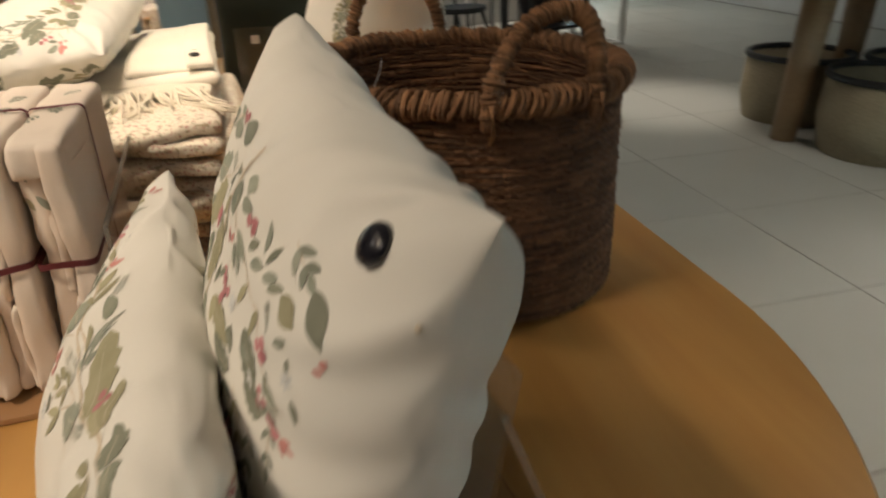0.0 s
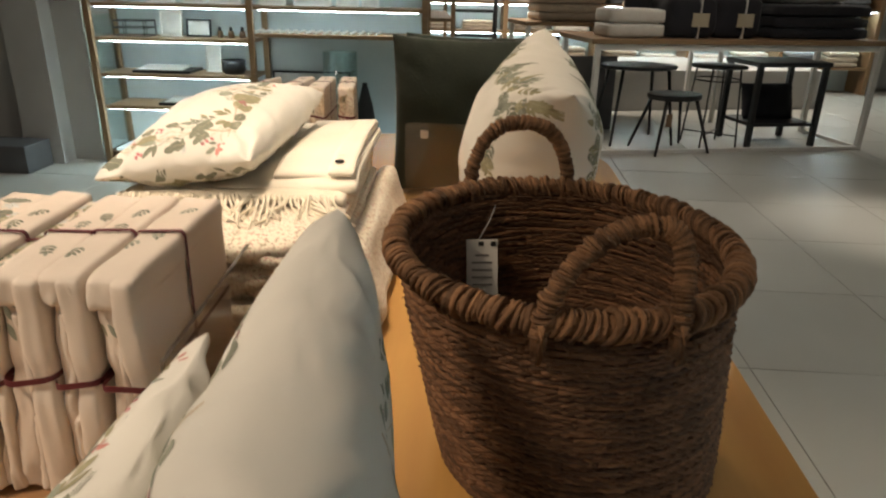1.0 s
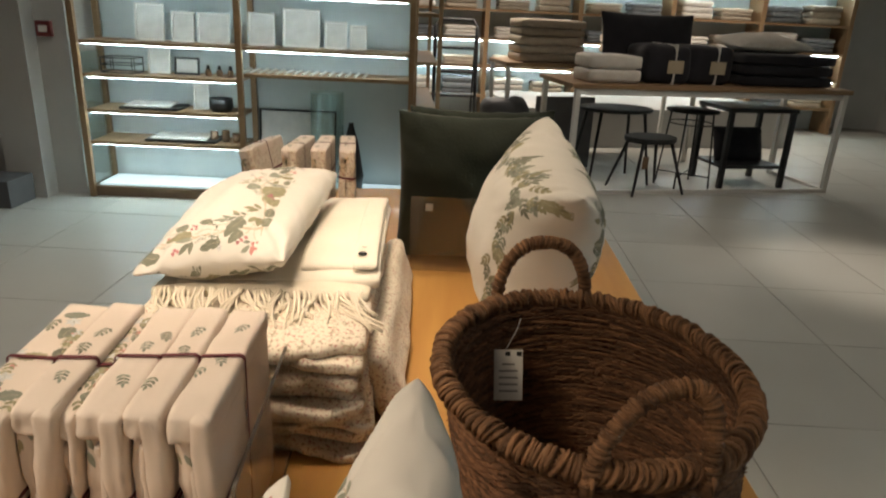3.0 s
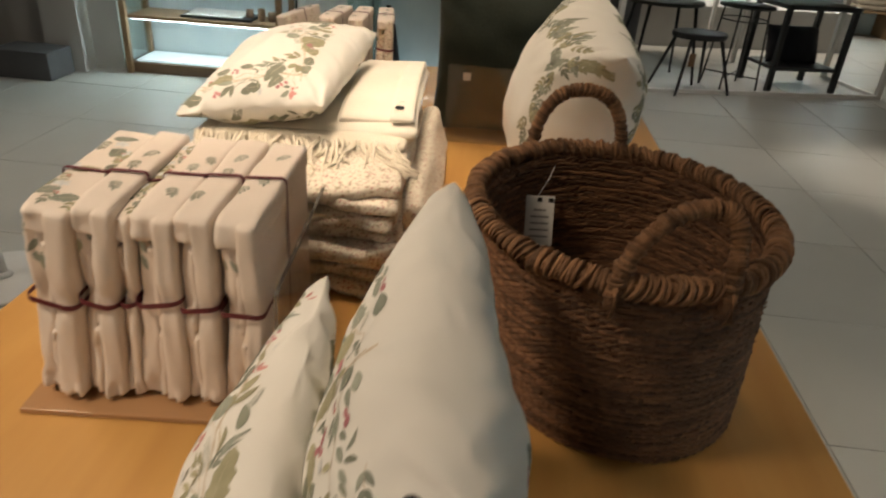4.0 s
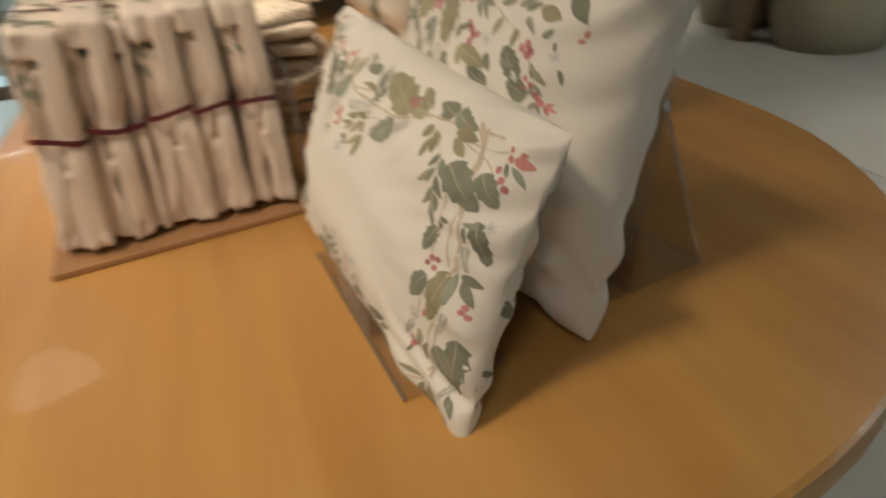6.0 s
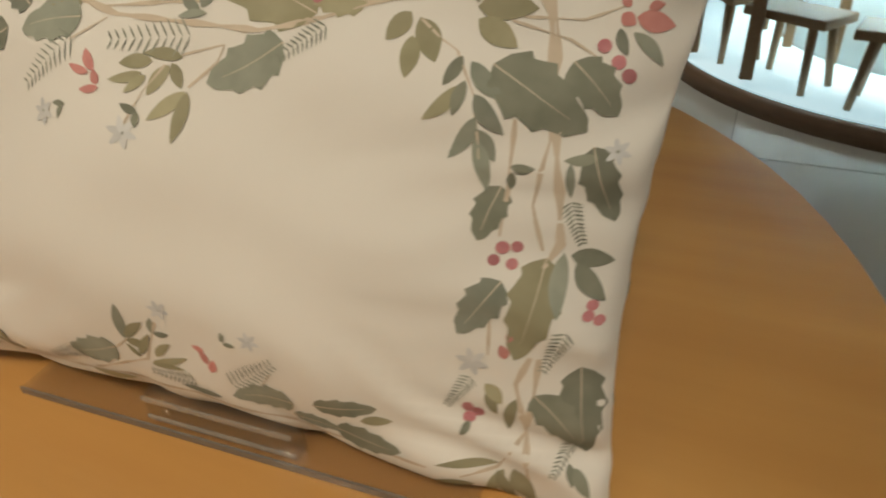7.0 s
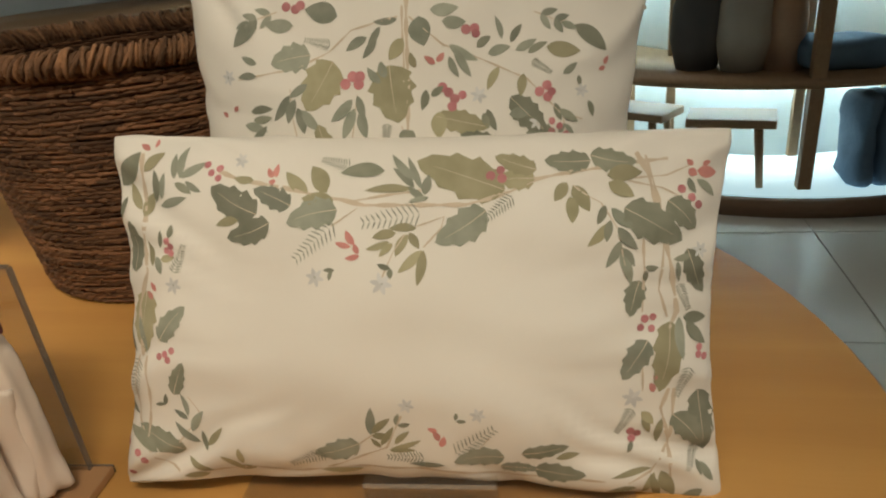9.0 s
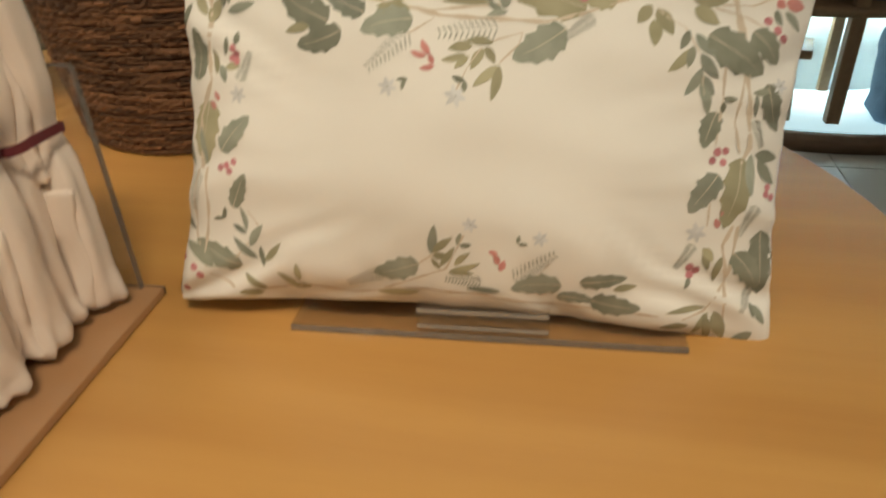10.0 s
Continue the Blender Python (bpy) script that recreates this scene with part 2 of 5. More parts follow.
def tube(bm, pts, r, sides=8, closed=False, r_end=None, flat=1.0):
    """A round bar along points."""
    n = len(pts)
    pts = [Vector(p) for p in pts]
    rings = []
    up = Vector((0, 0, 1))
    for i, p in enumerate(pts):
        a = pts[(i - 1) % n] if closed or i > 0 else pts[i]
        b = pts[(i + 1) % n] if closed or i < n - 1 else pts[i]
        d = (b - a).normalized()
        s = d.cross(up)
        if s.length < 1e-3:
            s = d.cross(Vector((1, 0, 0)))
        s.normalize()
        w = s.cross(d)
        rr = r if r_end is None else r + (r_end - r) * i / max(1, n - 1)
        rings.append([bm.verts.new(p + (s * math.cos(k * math.tau / sides) + w * math.sin(k * math.tau / sides) * flat) * rr) for k in range(sides)])
    m = n if closed else n - 1
    for i in range(m):
        p, q = rings[i], rings[(i + 1) % n]
        for k in range(sides):
            f = bm.faces.new((p[k], p[(k + 1) % sides], q[(k + 1) % sides], q[k]))
            f.smooth = True
    if not closed:
        bm.faces.new(rings[0][::-1])
        bm.faces.new(rings[-1])
    return bm


def tubed(pts, r, sides=8, closed=False, r_end=None):
    bm = bmesh.new()
    tube(bm, pts, r, sides, closed, r_end)
    bmesh.ops.recalc_face_normals(bm, faces=bm.faces)
    return bm


def lathe(profile, sides=40, a0=0.0, a1=math.tau):
    """A turned body: profile of (radius, height)."""
    bm = bmesh.new()
    full = abs(a1 - a0 - math.tau) < 1e-6
    n = sides if full else sides + 1
    rows = []
    for r, z in profile:
        rows.append([bm.verts.new((r * math.cos(a0 + (a1 - a0) * k / sides), r * math.sin(a0 + (a1 - a0) * k / sides), z)) for k in range(n)])
    for p, q in zip(rows, rows[1:]):
        for k in range(sides):
            j = (k + 1) % n
            bm.faces.new((p[k], p[j], q[j], q[k]))
    bmesh.ops.remove_doubles(bm, verts=bm.verts, dist=1e-5)
    bmesh.ops.recalc_face_normals(bm, faces=bm.faces)
    for f in bm.faces:
        f.smooth = True
    return bm


def soft_box(size, r, segs, amp=0.0, scale=6.0, seed=0, at=(0, 0, 0), fine=0.0, shape=None):
    """A rounded, slightly uneven slab of cloth; its base lies at z = 0."""
    bm = bmesh.new()
    half = [s / 2 for s in size]
    seen = {}

    def vert(p):
        key = tuple(round(c, 5) for c in p)
        if key not in seen:
            v = Vector((p[0] * half[0], p[1] * half[1], p[2] * half[2]))
            q = Vector([max(-(h - r), min(h - r, c)) for c, h in zip(v, half)])
            d = v - q
            nrm = d.normalized() if d.length > 1e-6 else Vector((0, 0, 1))
            v = q + nrm * min(r, max(abs(c) for c in d)) if d.length > 1e-6 else v
            sp = v * scale + Vector((seed * 7.3, seed * 3.1, seed * 1.7))
            v = v + nrm * (noise.noise(sp) * amp + noise.noise(sp * 4.1) * fine)
            v.z += half[2]
            if shape:
                v = shape(v)
            seen[key] = bm.verts.new(v + Vector(at))
        return seen[key]

    for axis in range(3):
        o = [a for a in range(3) if a != axis]
        for side in (-1, 1):
            na, nb = segs[o[0]], segs[o[1]]
            for i in range(na):
                for j in range(nb):
                    quad = []
                    for di, dj in ((0, 0), (1, 0), (1, 1), (0, 1)):
                        p = [0, 0, 0]
                        p[axis] = side
                        p[o[0]] = -1 + 2 * (i + di) / na
                        p[o[1]] = -1 + 2 * (j + dj) / nb
                        quad.append(vert(p))
                    if (side > 0) == (axis == 1):
                        quad.reverse()
                    f = bm.faces.new(quad)
                    f.smooth = True
    bmesh.ops.recalc_face_normals(bm, faces=bm.faces)
    return bm


def cushion_mesh(w, h, thick, nu=88, nv=64, pinch=0.07, crease=0.004, seed=0, power=0.5, sag=0.0, blunt=0.0, waist=None, arch=0.5, folds=0.0):
    """A filled cushion standing on its lower edge: width along x, height along z, front towards -y."""
    bm = bmesh.new()
    grid = {}
    for side in (-1, 1):
        for i in range(nu + 1):
            for j in range(nv + 1):
                u, v = -math.cos(math.pi * i / nu), -math.cos(math.pi * j / nv)
                rim = i in (0, nu) or j in (0, nv)
                if rim and side == 1:
                    grid[side, i, j] = grid[-1, i, j]
                    continue
                x = w / 2 * u * (1 - (pinch if waist is None else waist) * (1 - v * v))
                z = h / 2 * v * (1 - pinch * (1 - u * u) * (1.3 if v > 0 else arch))
                x *= 1 - blunt * (u * u * v * v) ** 4
                z *= 1 - blunt * (u * u * v * v) ** 4
                f = max(0.0, (1 - u * u) * (1 - v * v)) ** power
                f *= 1 - sag * 0.5 * v
                y = side * thick / 2 * f
                edge = (1 - f) * min(1, f * 6)
                ang = math.atan2(v, u)
                pleat = math.sin(ang * 22 + 5 * noise.noise((u * 3 + seed, v * 3, side))) * crease * edge * (0.5 + abs(u * v))
                soft = noise.noise((u * 2.2 + seed * 3, v * 2.2, side * 2.0)) * crease * 2.2 * min(1, f * 4)
                y += side * (pleat + soft)
                y += side * folds * math.sin((v + 0.4) * 24 + 3 * noise.noise((u * 1.6, seed, side))) * math.exp(-((v + 0.66) / 0.2) ** 2) * min(1, f * 4)
                if rim:
                    x += noise.noise((v * 6, u * 6, seed)) * crease * 0.7
                    z += noise.noise((v * 6 + 9, u * 6, seed)) * crease * 0.9
                grid[side, i, j] = bm.verts.new((x, y, z + h / 2))
    for side in (-1, 1):
        for i in range(nu):
            for j in range(nv):
                q = [grid[side, i, j], grid[side, i + 1, j], grid[side, i + 1, j + 1], grid[side, i, j + 1]]
                if side == 1:
                    q.reverse()
                q = list(dict.fromkeys(q))
                if len(q) > 2:
                    f = bm.faces.new(q)
                    f.smooth = True
    return bm


# ---- printed sprigs: flat motifs laid on a cloth surface
class Print:
    """Collects motifs in the plane of a cloth (millimetres, x right, y down) and lays them on the body's surface."""

    def __init__(self, body_bm, lay, lift=0.0004):
        body_bm.normal_update()
        self.tree = BVHTree.FromBMesh(body_bm)
        self.lay, self.lift = lay, lift
        self.bm = bmesh.new()
        self.level = 0

    def place(self, x, y):
        origin, way = self.lay(x, y)
        hit, normal, _, _ = self.tree.ray_cast(origin, way)
        if hit is None:
            hit, normal, _, _ = self.tree.find_nearest(origin + way * 0.5)
            if hit is None:
                return origin
        if normal.dot(way) > 0:
            normal = -normal
        return hit + normal * (self.lift + self.level * 0.00005)

    def strip(self, left, mid, right, slot):
        half = lambda r, s: [((p[0] + q[0]) / 2, (p[1] + q[1]) / 2) for p, q in zip(r, s)]
        a, ab, b, bc, c = ([self.bm.verts.new(self.place(*p)) for p in row] for row in (left, half(left, mid), mid, half(mid, right), right))
        for k in range(len(mid) - 1):
            for p, q in ((a, ab), (ab, b), (b, bc), (bc, c)):
                f = self.bm.faces.new((p[k], q[k], q[k + 1], p[k + 1]))
                f.material_index = slot
                f.smooth = True

    def leaf(self, x, y, ang, length, width, slot, holly=False, bend=0.0):
        """A leaf from its stalk (x, y) along ang (degrees, 0 right, 90 down)."""
        n = 10 if holly else 7
        width *= 0.84 if holly else 0.74
        rows = ([], [], [])
        self.level = (self.level + 1) % 5
        for k in range(n + 1):
            s = k / n
            a = radians(ang + bend * s)
            cx, cy = x + length * s * math.cos(a), y + length * s * math.sin(a)
            wd = width / 2 * math.sin(math.pi * min(1.0, s ** 0.8 * 0.97 + 0.02)) ** 0.8
            if holly:
                wd *= 1.1 if k % 2 else 0.86
            if k == n:
                wd = 0.05
            nx, ny = -math.sin(a), math.cos(a)
            rows[0].append((cx + nx * wd, cy + ny * wd))
            rows[1].append((cx, cy))
            rows[2].append((cx - nx * wd, cy - ny * wd))
        self.strip(*rows, slot)
        if holly:
            keep = self.level
            self.level += 2
            rib = ([], [], [])
            for k in range(n):
                (ax, ay), (mx, my), (bx, by) = rows[0][k], rows[1][k], rows[2][k]
                d = math.hypot(ax - bx, ay - by) or 1.0
                ox, oy = (ax - bx) / d * 0.22, (ay - by) / d * 0.22
                rib[0].append((mx + ox, my + oy))
                rib[1].append((mx, my))
                rib[2].append((mx - ox, my - oy))
            self.strip(*rib, 5)
            self.level = keep

    def lf(self, x0, y0, x1, y1, wide, slot, holly=False):
        """A leaf from its stalk to its tip; a holly leaf has a toothed edge and a pale midrib."""
        length = math.hypot(x1 - x0, y1 - y0)
        dx, dy = (x1 - x0) / length, (y1 - y0) / length
        n = 16 if holly else 8
        self.level = (self.level + 1) % 5
        curl = 0.05 * length * math.sin(x0 * 1.3 + y1)
        rows = ([], [], [])
        for k in range(n + 1):
            s = k / n
            off = curl * math.sin(math.pi * s)
            cx, cy = x0 + dx * length * s - dy * off, y0 + dy * length * s + dx * off
            swell = math.sin(math.pi * min(1.0, s ** (0.72 if holly else 0.85))) ** (0.62 if holly else 0.8)
            wd = wide / 2 * max(0.02, swell)
            tooth = (0.98, 1.06, 1.2, 0.92)[k % 4] if holly and 0.12 < s < 0.95 else 1.0
            other = (0.94, 0.98, 1.08, 1.2)[k % 4] if holly and 0.12 < s < 0.95 else 1.0
            rows[0].append((cx - dy * wd * tooth, cy + dx * wd * tooth))
            rows[1].append((cx, cy))
            rows[2].append((cx + dy * wd * other, cy - dx * wd * other))
        self.strip(*rows, slot)
        if holly and length > 20:
            keep, self.level = self.level, self.level + 2
            rib = ([], [], [])
            for k in range(n - 2):
                mx, my = rows[1][k]
                wd = 0.3 * (1 - k / n) + 0.05
                rib[0].append((mx - dy * wd, my + dx * wd))
                rib[1].append((mx, my))
                rib[2].append((mx + dy * wd, my - dx * wd))
            self.strip(*rib, 5)
            self.level = keep

    def berry(self, x, y, r, slot=3):
        self.level = (self.level + 1) % 5
        r *= 0.8
        mid = self.bm.verts.new(self.place(x, y))
        ring = [self.bm.verts.new(self.place(x + r * math.cos(k * math.tau / 10), y + r * math.sin(k * math.tau / 10))) for k in range(10)]
        for k in range(10):
            f = self.bm.faces.new((mid, ring[(k + 1) % 10], ring[k]))
            f.material_index = slot

    def twig(self, pts, width, slot=5):
        keep, self.level = self.level, 0
        rows = ([], [], [])
        fine = []
        for (x0, y0), (x1, y1) in zip(pts, pts[1:]):
            steps = max(1, int(math.hypot(x1 - x0, y1 - y0) / 6))
            fine += [(x0 + (x1 - x0) * k / steps, y0 + (y1 - y0) * k / steps) for k in range(steps)]
        fine.append(pts[-1])
        for k, (x, y) in enumerate(fine):
            xa, ya = fine[max(0, k - 1)]
            xb, yb = fine[min(len(fine) - 1, k + 1)]
            d = math.hypot(xb - xa, yb - ya) or 1
            wd = width / 2 * (0.8 + 0.4 * math.sin(k * 1.7))
            nx, ny = -(yb - ya) / d * wd, (xb - xa) / d * wd
            rows[0].append((x + nx, y + ny))
            rows[1].append((x, y))
            rows[2].append((x - nx, y - ny))
        self.strip(*rows, slot)
        self.level = keep

    def fern(self, x, y, ang, length, slot=0, n=11):
        """A conifer tip: fine needles along a stem."""
        a = radians(ang)
        for k in range(n):
            s = k / (n - 1)
            cx, cy = x + length * s * math.cos(a), y + length * s * math.sin(a)
            for side in (-1, 1):
                self.leaf(cx, cy, ang + side * 62, length * 0.26 * (1.1 - 0.6 * s), 1.2, slot)

    def sprig(self, x, y, ang, length, pairs, leaf_len, leaf_w, slot, spread=42, bend=0.0):
        """A stem with leaves in pairs and one at its tip."""
        pts = []
        for k in range(pairs + 1):
            s = k / pairs
            a = radians(ang + bend * s)
            pts.append((x + length * s * math.cos(a), y + length * s * math.sin(a)))
        self.twig(pts, 1.1, 5)
        for k in range(pairs):
            s = (k + 0.5) / pairs
            a = radians(ang + bend * s)
            px, py = x + length * s * math.cos(a), y + length * s * math.sin(a)
            for side in (-1, 1):
                self.leaf(px, py, ang + bend * s + side * spread, leaf_len * (0.9 - 0.2 * s), leaf_w * 0.9, slot, bend=-side * 5)
        self.leaf(*pts[-1], ang + bend, leaf_len * 0.85, leaf_w * 0.9, slot)

    def berries(self, x, y, r, n, slot=3, turn=0.0):
        for k in range(n):
            a = radians(turn + k * 360 / n)
            self.berry(x + 1.25 * r * math.cos(a), y + 1.25 * r * math.sin(a), r, slot)

    def buds(self, x, y, ang, size=6.0):
        for d, s in ((-35, 0.9), (0, 1.2), (38, 0.85)):
            self.leaf(x, y, ang + d, size * s * 1.5, size * 0.7, 4)

    def flower(self, x, y, r):
        for k in range(6):
            self.leaf(x, y, k * 60 + 13, r, r * 0.62, 6)
        self.berry(x, y, r * 0.16, 2)

    def done(self, parent, name="leaf_print", label="printed green leaves and red berries"):
        return tagged(part(name, self.bm, [LEAF_DARK, LEAF_OLIVE, LEAF_GREY, BERRY, PINK, TWIG, PALEFLOWER], parent, label), kind="stuff")


D, O, G, PK = 0, 1, 2, 4

# ---------------------------------------------------------------- the room
def wall(name, size, at, mat=None):
    ob = part(name, boxed(size, at), mat or PLASTER)
    return tagged(ob, "plain grey painted plaster shop wall", "wall", kind="structure")


X0, X1, Y0, Y1 = -5.0, 6.6, -4.2, 11.0
wall("wall_west", (0.2, Y1 - Y0, CEIL), (X0 - 0.1, (Y0 + Y1) / 2, CEIL / 2))
wall("wall_east", (0.2, Y1 - Y0, CEIL), (X1 + 0.1, (Y0 + Y1) / 2, CEIL / 2))
wall("wall_south", (X1 - X0 + 0.4, 0.2, CEIL), ((X0 + X1) / 2, Y0 - 0.1, CEIL / 2))
wall("wall_north", (X1 - X0 + 0.4, 0.2, CEIL), ((X0 + X1) / 2, Y1 + 0.1, CEIL / 2))
tagged(part("ceiling", boxed((X1 - X0 + 0.4, Y1 - Y0 + 0.4, 0.15), ((X0 + X1) / 2, (Y0 + Y1) / 2, CEIL + 0.075)), CEILMAT),
       "flat painted shop ceiling", "ceiling", kind="structure")
for i, s in enumerate(SPOTS):
    dl = thing("downlight", "round recessed ceiling downlight with warm glow", "downlight", "ceiling downlights", m=pose(s[0], s[1], CEIL))
    part("trim_ring", lathe([(0.085, 0.0), (0.085, -0.012), (0.062, -0.014), (0.06, 0.0)], 24), WHITEMETAL, dl)

SH = 2.5   # degrees by which the wall shelving is turned
shelf_m = pose(-2.745, 5.10, 0, 0, 0, SH)
# the painted wall beside the shelving, with a shallow pier
part_wall = part("wall_pier", boxed((2.3, 0.5, CEIL), (-1.2, 0.3, CEIL / 2)), PLASTER)
part_wall.matrix_world = shelf_m
tagged(part_wall, "grey painted wall pier beside the shelving", "wall", kind="structure")
pl = part("wall_pier_fin", boxed((0.28, 0.16, CEIL), (-0.42, -0.03, CEIL / 2)), PLASTER)
pl.matrix_world = shelf_m
tagged(pl, "narrow grey painted pilaster on the wall", "pilaster", kind="structure")
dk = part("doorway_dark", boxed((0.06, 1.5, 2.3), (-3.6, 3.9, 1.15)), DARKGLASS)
tagged(dk, "dark glazed doorway in the grey wall", "door", kind="structure")
dj = part("trim", boxed((0.1, 0.08, 2.4), (-3.58, 4.72, 1.2)), BLACKMETAL)
tagged(dj, "black metal door jamb", "door frame", kind="structure")

# floor: grout bed and tiles
tagged(part("floor", boxed((X1 - X0 + 0.2, Y1 - Y0 + 0.2, 0.1), ((X0 + X1) / 2, (Y0 + Y1) / 2, -0.054)), GROUT), "pale stone-look tiled shop floor with thin joints", "floor", kind="structure")
FLOOR = bpy.data.objects["floor"]


# ---------------------------------------------------------------- display table
TZ = 0.75
TL = 2.98


def table_outline(inset=0.0, n=40):
    pts = []
    for k in range(n + 1):
        t = math.pi * k / n
        c, s = math.cos(t), math.sin(t)
        a, b, e = (0.665 if c > 0 else 0.68) - inset, 0.698 - inset, 2.0
        pts.append((a * math.copysign(abs(c) ** (2 / e), c), 0.72 - b * abs(s) ** (2 / e)))
    for k in range(n + 1):
        t = math.pi * k / n
        c, s = math.cos(t), math.sin(t)
        a = (0.665 if c < 0 else 0.68) - inset
        e = 2.4
        pts.append((-a * math.copysign(abs(c) ** (2 / e), c), TL - 0.5 + (0.5 - inset) * abs(s) ** (2 / e)))
    return pts


def slab(rings, smooth=False):
    """A closed body from stacked outlines of equal count: rings of (points, z)."""
    bm = bmesh.new()
    rows = [[bm.verts.new((x, y, z)) for x, y in pts] for pts, z in rings]
    n = len(rows[0])
    for p, q in zip(rows, rows[1:]):
        for k in range(n):
            bm.faces.new((p[k], p[(k + 1) % n], q[(k + 1) % n], q[k]))
    bm.faces.new(rows[0][::-1])
    bm.faces.new(rows[-1])
    bmesh.ops.recalc_face_normals(bm, faces=bm.faces)
    return bm


table = thing("display_table", "honey-coloured wooden display table with rounded end", "table")
part("tabletop", slab([(table_outline(0.012), TZ - 0.045), (table_outline(0.0), TZ - 0.038), (table_outline(0.0), TZ - 0.005), (table_outline(0.005), TZ)]), TABLEWOOD, table)
part("apron", slab([(table_outline(0.13), TZ - 0.12), (table_outline(0.13), TZ - 0.045)]), TABLEWOOD, table)
for lx in (-0.45, 0.45):
    for ly in (0.55, TL - 0.5):
        part("leg", tubed([(lx * 1.06, ly, 0), (lx, ly, TZ - 0.1)], 0.022, 12, r_end=0.032), TABLEWOOD, table)


# ---------------------------------------------------------------- cushions
def front_lay(w, h):
    return lambda x, y: (Vector((x / 1000 - w / 2, -0.5, h - y / 1000)), Vector((0, 1, 0)))


def back_lay(w, h):
    return lambda x, y: (Vector((w / 2 - x / 1000, 0.5, h - y / 1000)), Vector((0, -1, 0)))


def wreath_border(p):
    """The holly border of the oblong cushion."""
    p.twig([(36, 17), (38, 42), (42, 68), (39, 87), (44, 106), (32, 133), (34, 172)], 4.0)
    p.twig([(30, 172), (25, 201), (23, 225), (36, 256), (56, 266)], 2.0); p.twig([(39, 171), (38, 199), (30, 247)], 2.5)
    p.twig([(60, 240), (83, 214), (72, 201)], 1.2)
    p.twig([(103, 32), (121, 39), (148, 43), (169, 48), (190, 52), (214, 57), (253, 57), (284, 57), (300, 53), (315, 48), (331, 40), (350, 36), (370, 33), (393, 29), (427, 25)], 3.0)
    p.twig([(190, 52), (206, 54), (229, 50), (253, 47)], 2.0); p.twig([(192, 71), (209, 59)], 1.0); p.twig([(249, 72), (269, 65)], 1.0)
    p.twig([(255, 86), (267, 73), (269, 65)], 1.2); p.twig([(227, 107), (234, 90), (242, 77)], 1.0)
    p.twig([(403, 21), (412, 36), (417, 58), (422, 81), (428, 109), (432, 133), (425, 148), (423, 173)], 4.0)
    p.twig([(410, 23), (419, 54), (421, 89), (418, 117), (425, 137)], 2.0); p.twig([(406, 81), (407, 109), (406, 132)], 2.0)
    p.twig([(397, 41), (422, 46), (434, 52)], 1.2); p.twig([(401, 39), (426, 37), (444, 29)], 1.2); p.twig([(377, 56), (388, 74), (395, 108)], 1.2)
    p.twig([(358, 44), (369, 52), (377, 56)], 1.2); p.twig([(427, 188), (422, 203), (429, 227), (434, 261)], 3.0)
    p.twig([(431, 188), (431, 208), (430, 227)], 3.0); p.twig([(429, 232), (418, 254), (401, 261)], 2.0); p.twig([(406, 152), (408, 189)], 1.5)
    p.twig([(83, 264), (120, 256), (155, 260), (198, 251), (249, 252), (288, 257), (351, 257), (384, 259)], 2.0)
    p.twig([(179, 253), (226, 232), (238, 205)], 1.5); p.twig([(205, 230), (218, 220)], 1.0); p.twig([(284, 246), (300, 223)], 1.0)
    p.lf(13, 41, 34, 16, 16, D); p.lf(39, 31, 55, 17, 9, O); p.lf(66, 37, 65, 18, 6, G); p.lf(71, 36, 73, 13, 7, G); p.lf(70, 36, 93, 25, 7, G)
    p.lf(67, 40, 82, 48, 6, D); p.lf(76, 39, 90, 47, 5, G); p.lf(55, 57, 78, 51, 7, G); p.lf(51, 54, 48, 30, 7, D); p.lf(56, 52, 57, 32, 6, G)
    p.lf(37, 60, 24, 38, 8, O); p.lf(40, 65, 49, 47, 11, O); p.lf(41, 15, 32, 10, 4, PK); p.lf(45, 13, 43, 6, 3, PK); p.berry(93, 27, 3.4)
    p.berry(97, 33, 3.4); p.berry(103, 30, 3.4); p.berry(103, 37, 3.4); p.flower(118, 24, 6); p.lf(145, 37, 140, 30, 4, PK)
    p.lf(147, 37, 146, 27, 4, PK); p.lf(147, 40, 142, 40, 4, PK); p.lf(130, 39, 115, 37, 6, O); p.lf(135, 63, 98, 43, 22, D, True)
    p.lf(161, 57, 131, 45, 15, G, True); p.lf(121, 67, 103, 71, 7, O); p.lf(145, 69, 112, 80, 17, D, True); p.lf(195, 60, 159, 69, 20, G, True)
    p.lf(172, 48, 153, 33, 9, O); p.lf(186, 48, 172, 29, 13, O); p.lf(192, 54, 168, 52, 11, O); p.fern(193, 70, 138, 35, G)
    p.fern(200, 29, -167, 21, G); p.lf(226, 33, 194, 34, 11, D); p.lf(246, 46, 213, 47, 6, O); p.lf(249, 40, 230, 21, 6, G)
    p.lf(248, 45, 232, 31, 6, G); p.lf(253, 46, 242, 23, 5, G); p.lf(255, 50, 258, 36, 7, G); p.lf(255, 52, 243, 44, 5, G)
    p.lf(258, 52, 244, 55, 4, G); p.lf(311, 47, 249, 26, 28, O, True); p.berry(301, 37, 4.4); p.berry(308, 33, 3.9); p.berry(309, 39, 4.4)
    p.lf(333, 33, 304, 23, 13, O, True); p.lf(332, 39, 305, 40, 15, O, True); p.fern(252, 63, 171, 38, G); p.lf(208, 84, 202, 74, 5, PK)
    p.lf(206, 85, 195, 82, 4, PK); p.lf(211, 90, 208, 83, 4, PK); p.lf(212, 91, 202, 93, 4, PK); p.lf(236, 76, 220, 79, 7, O)
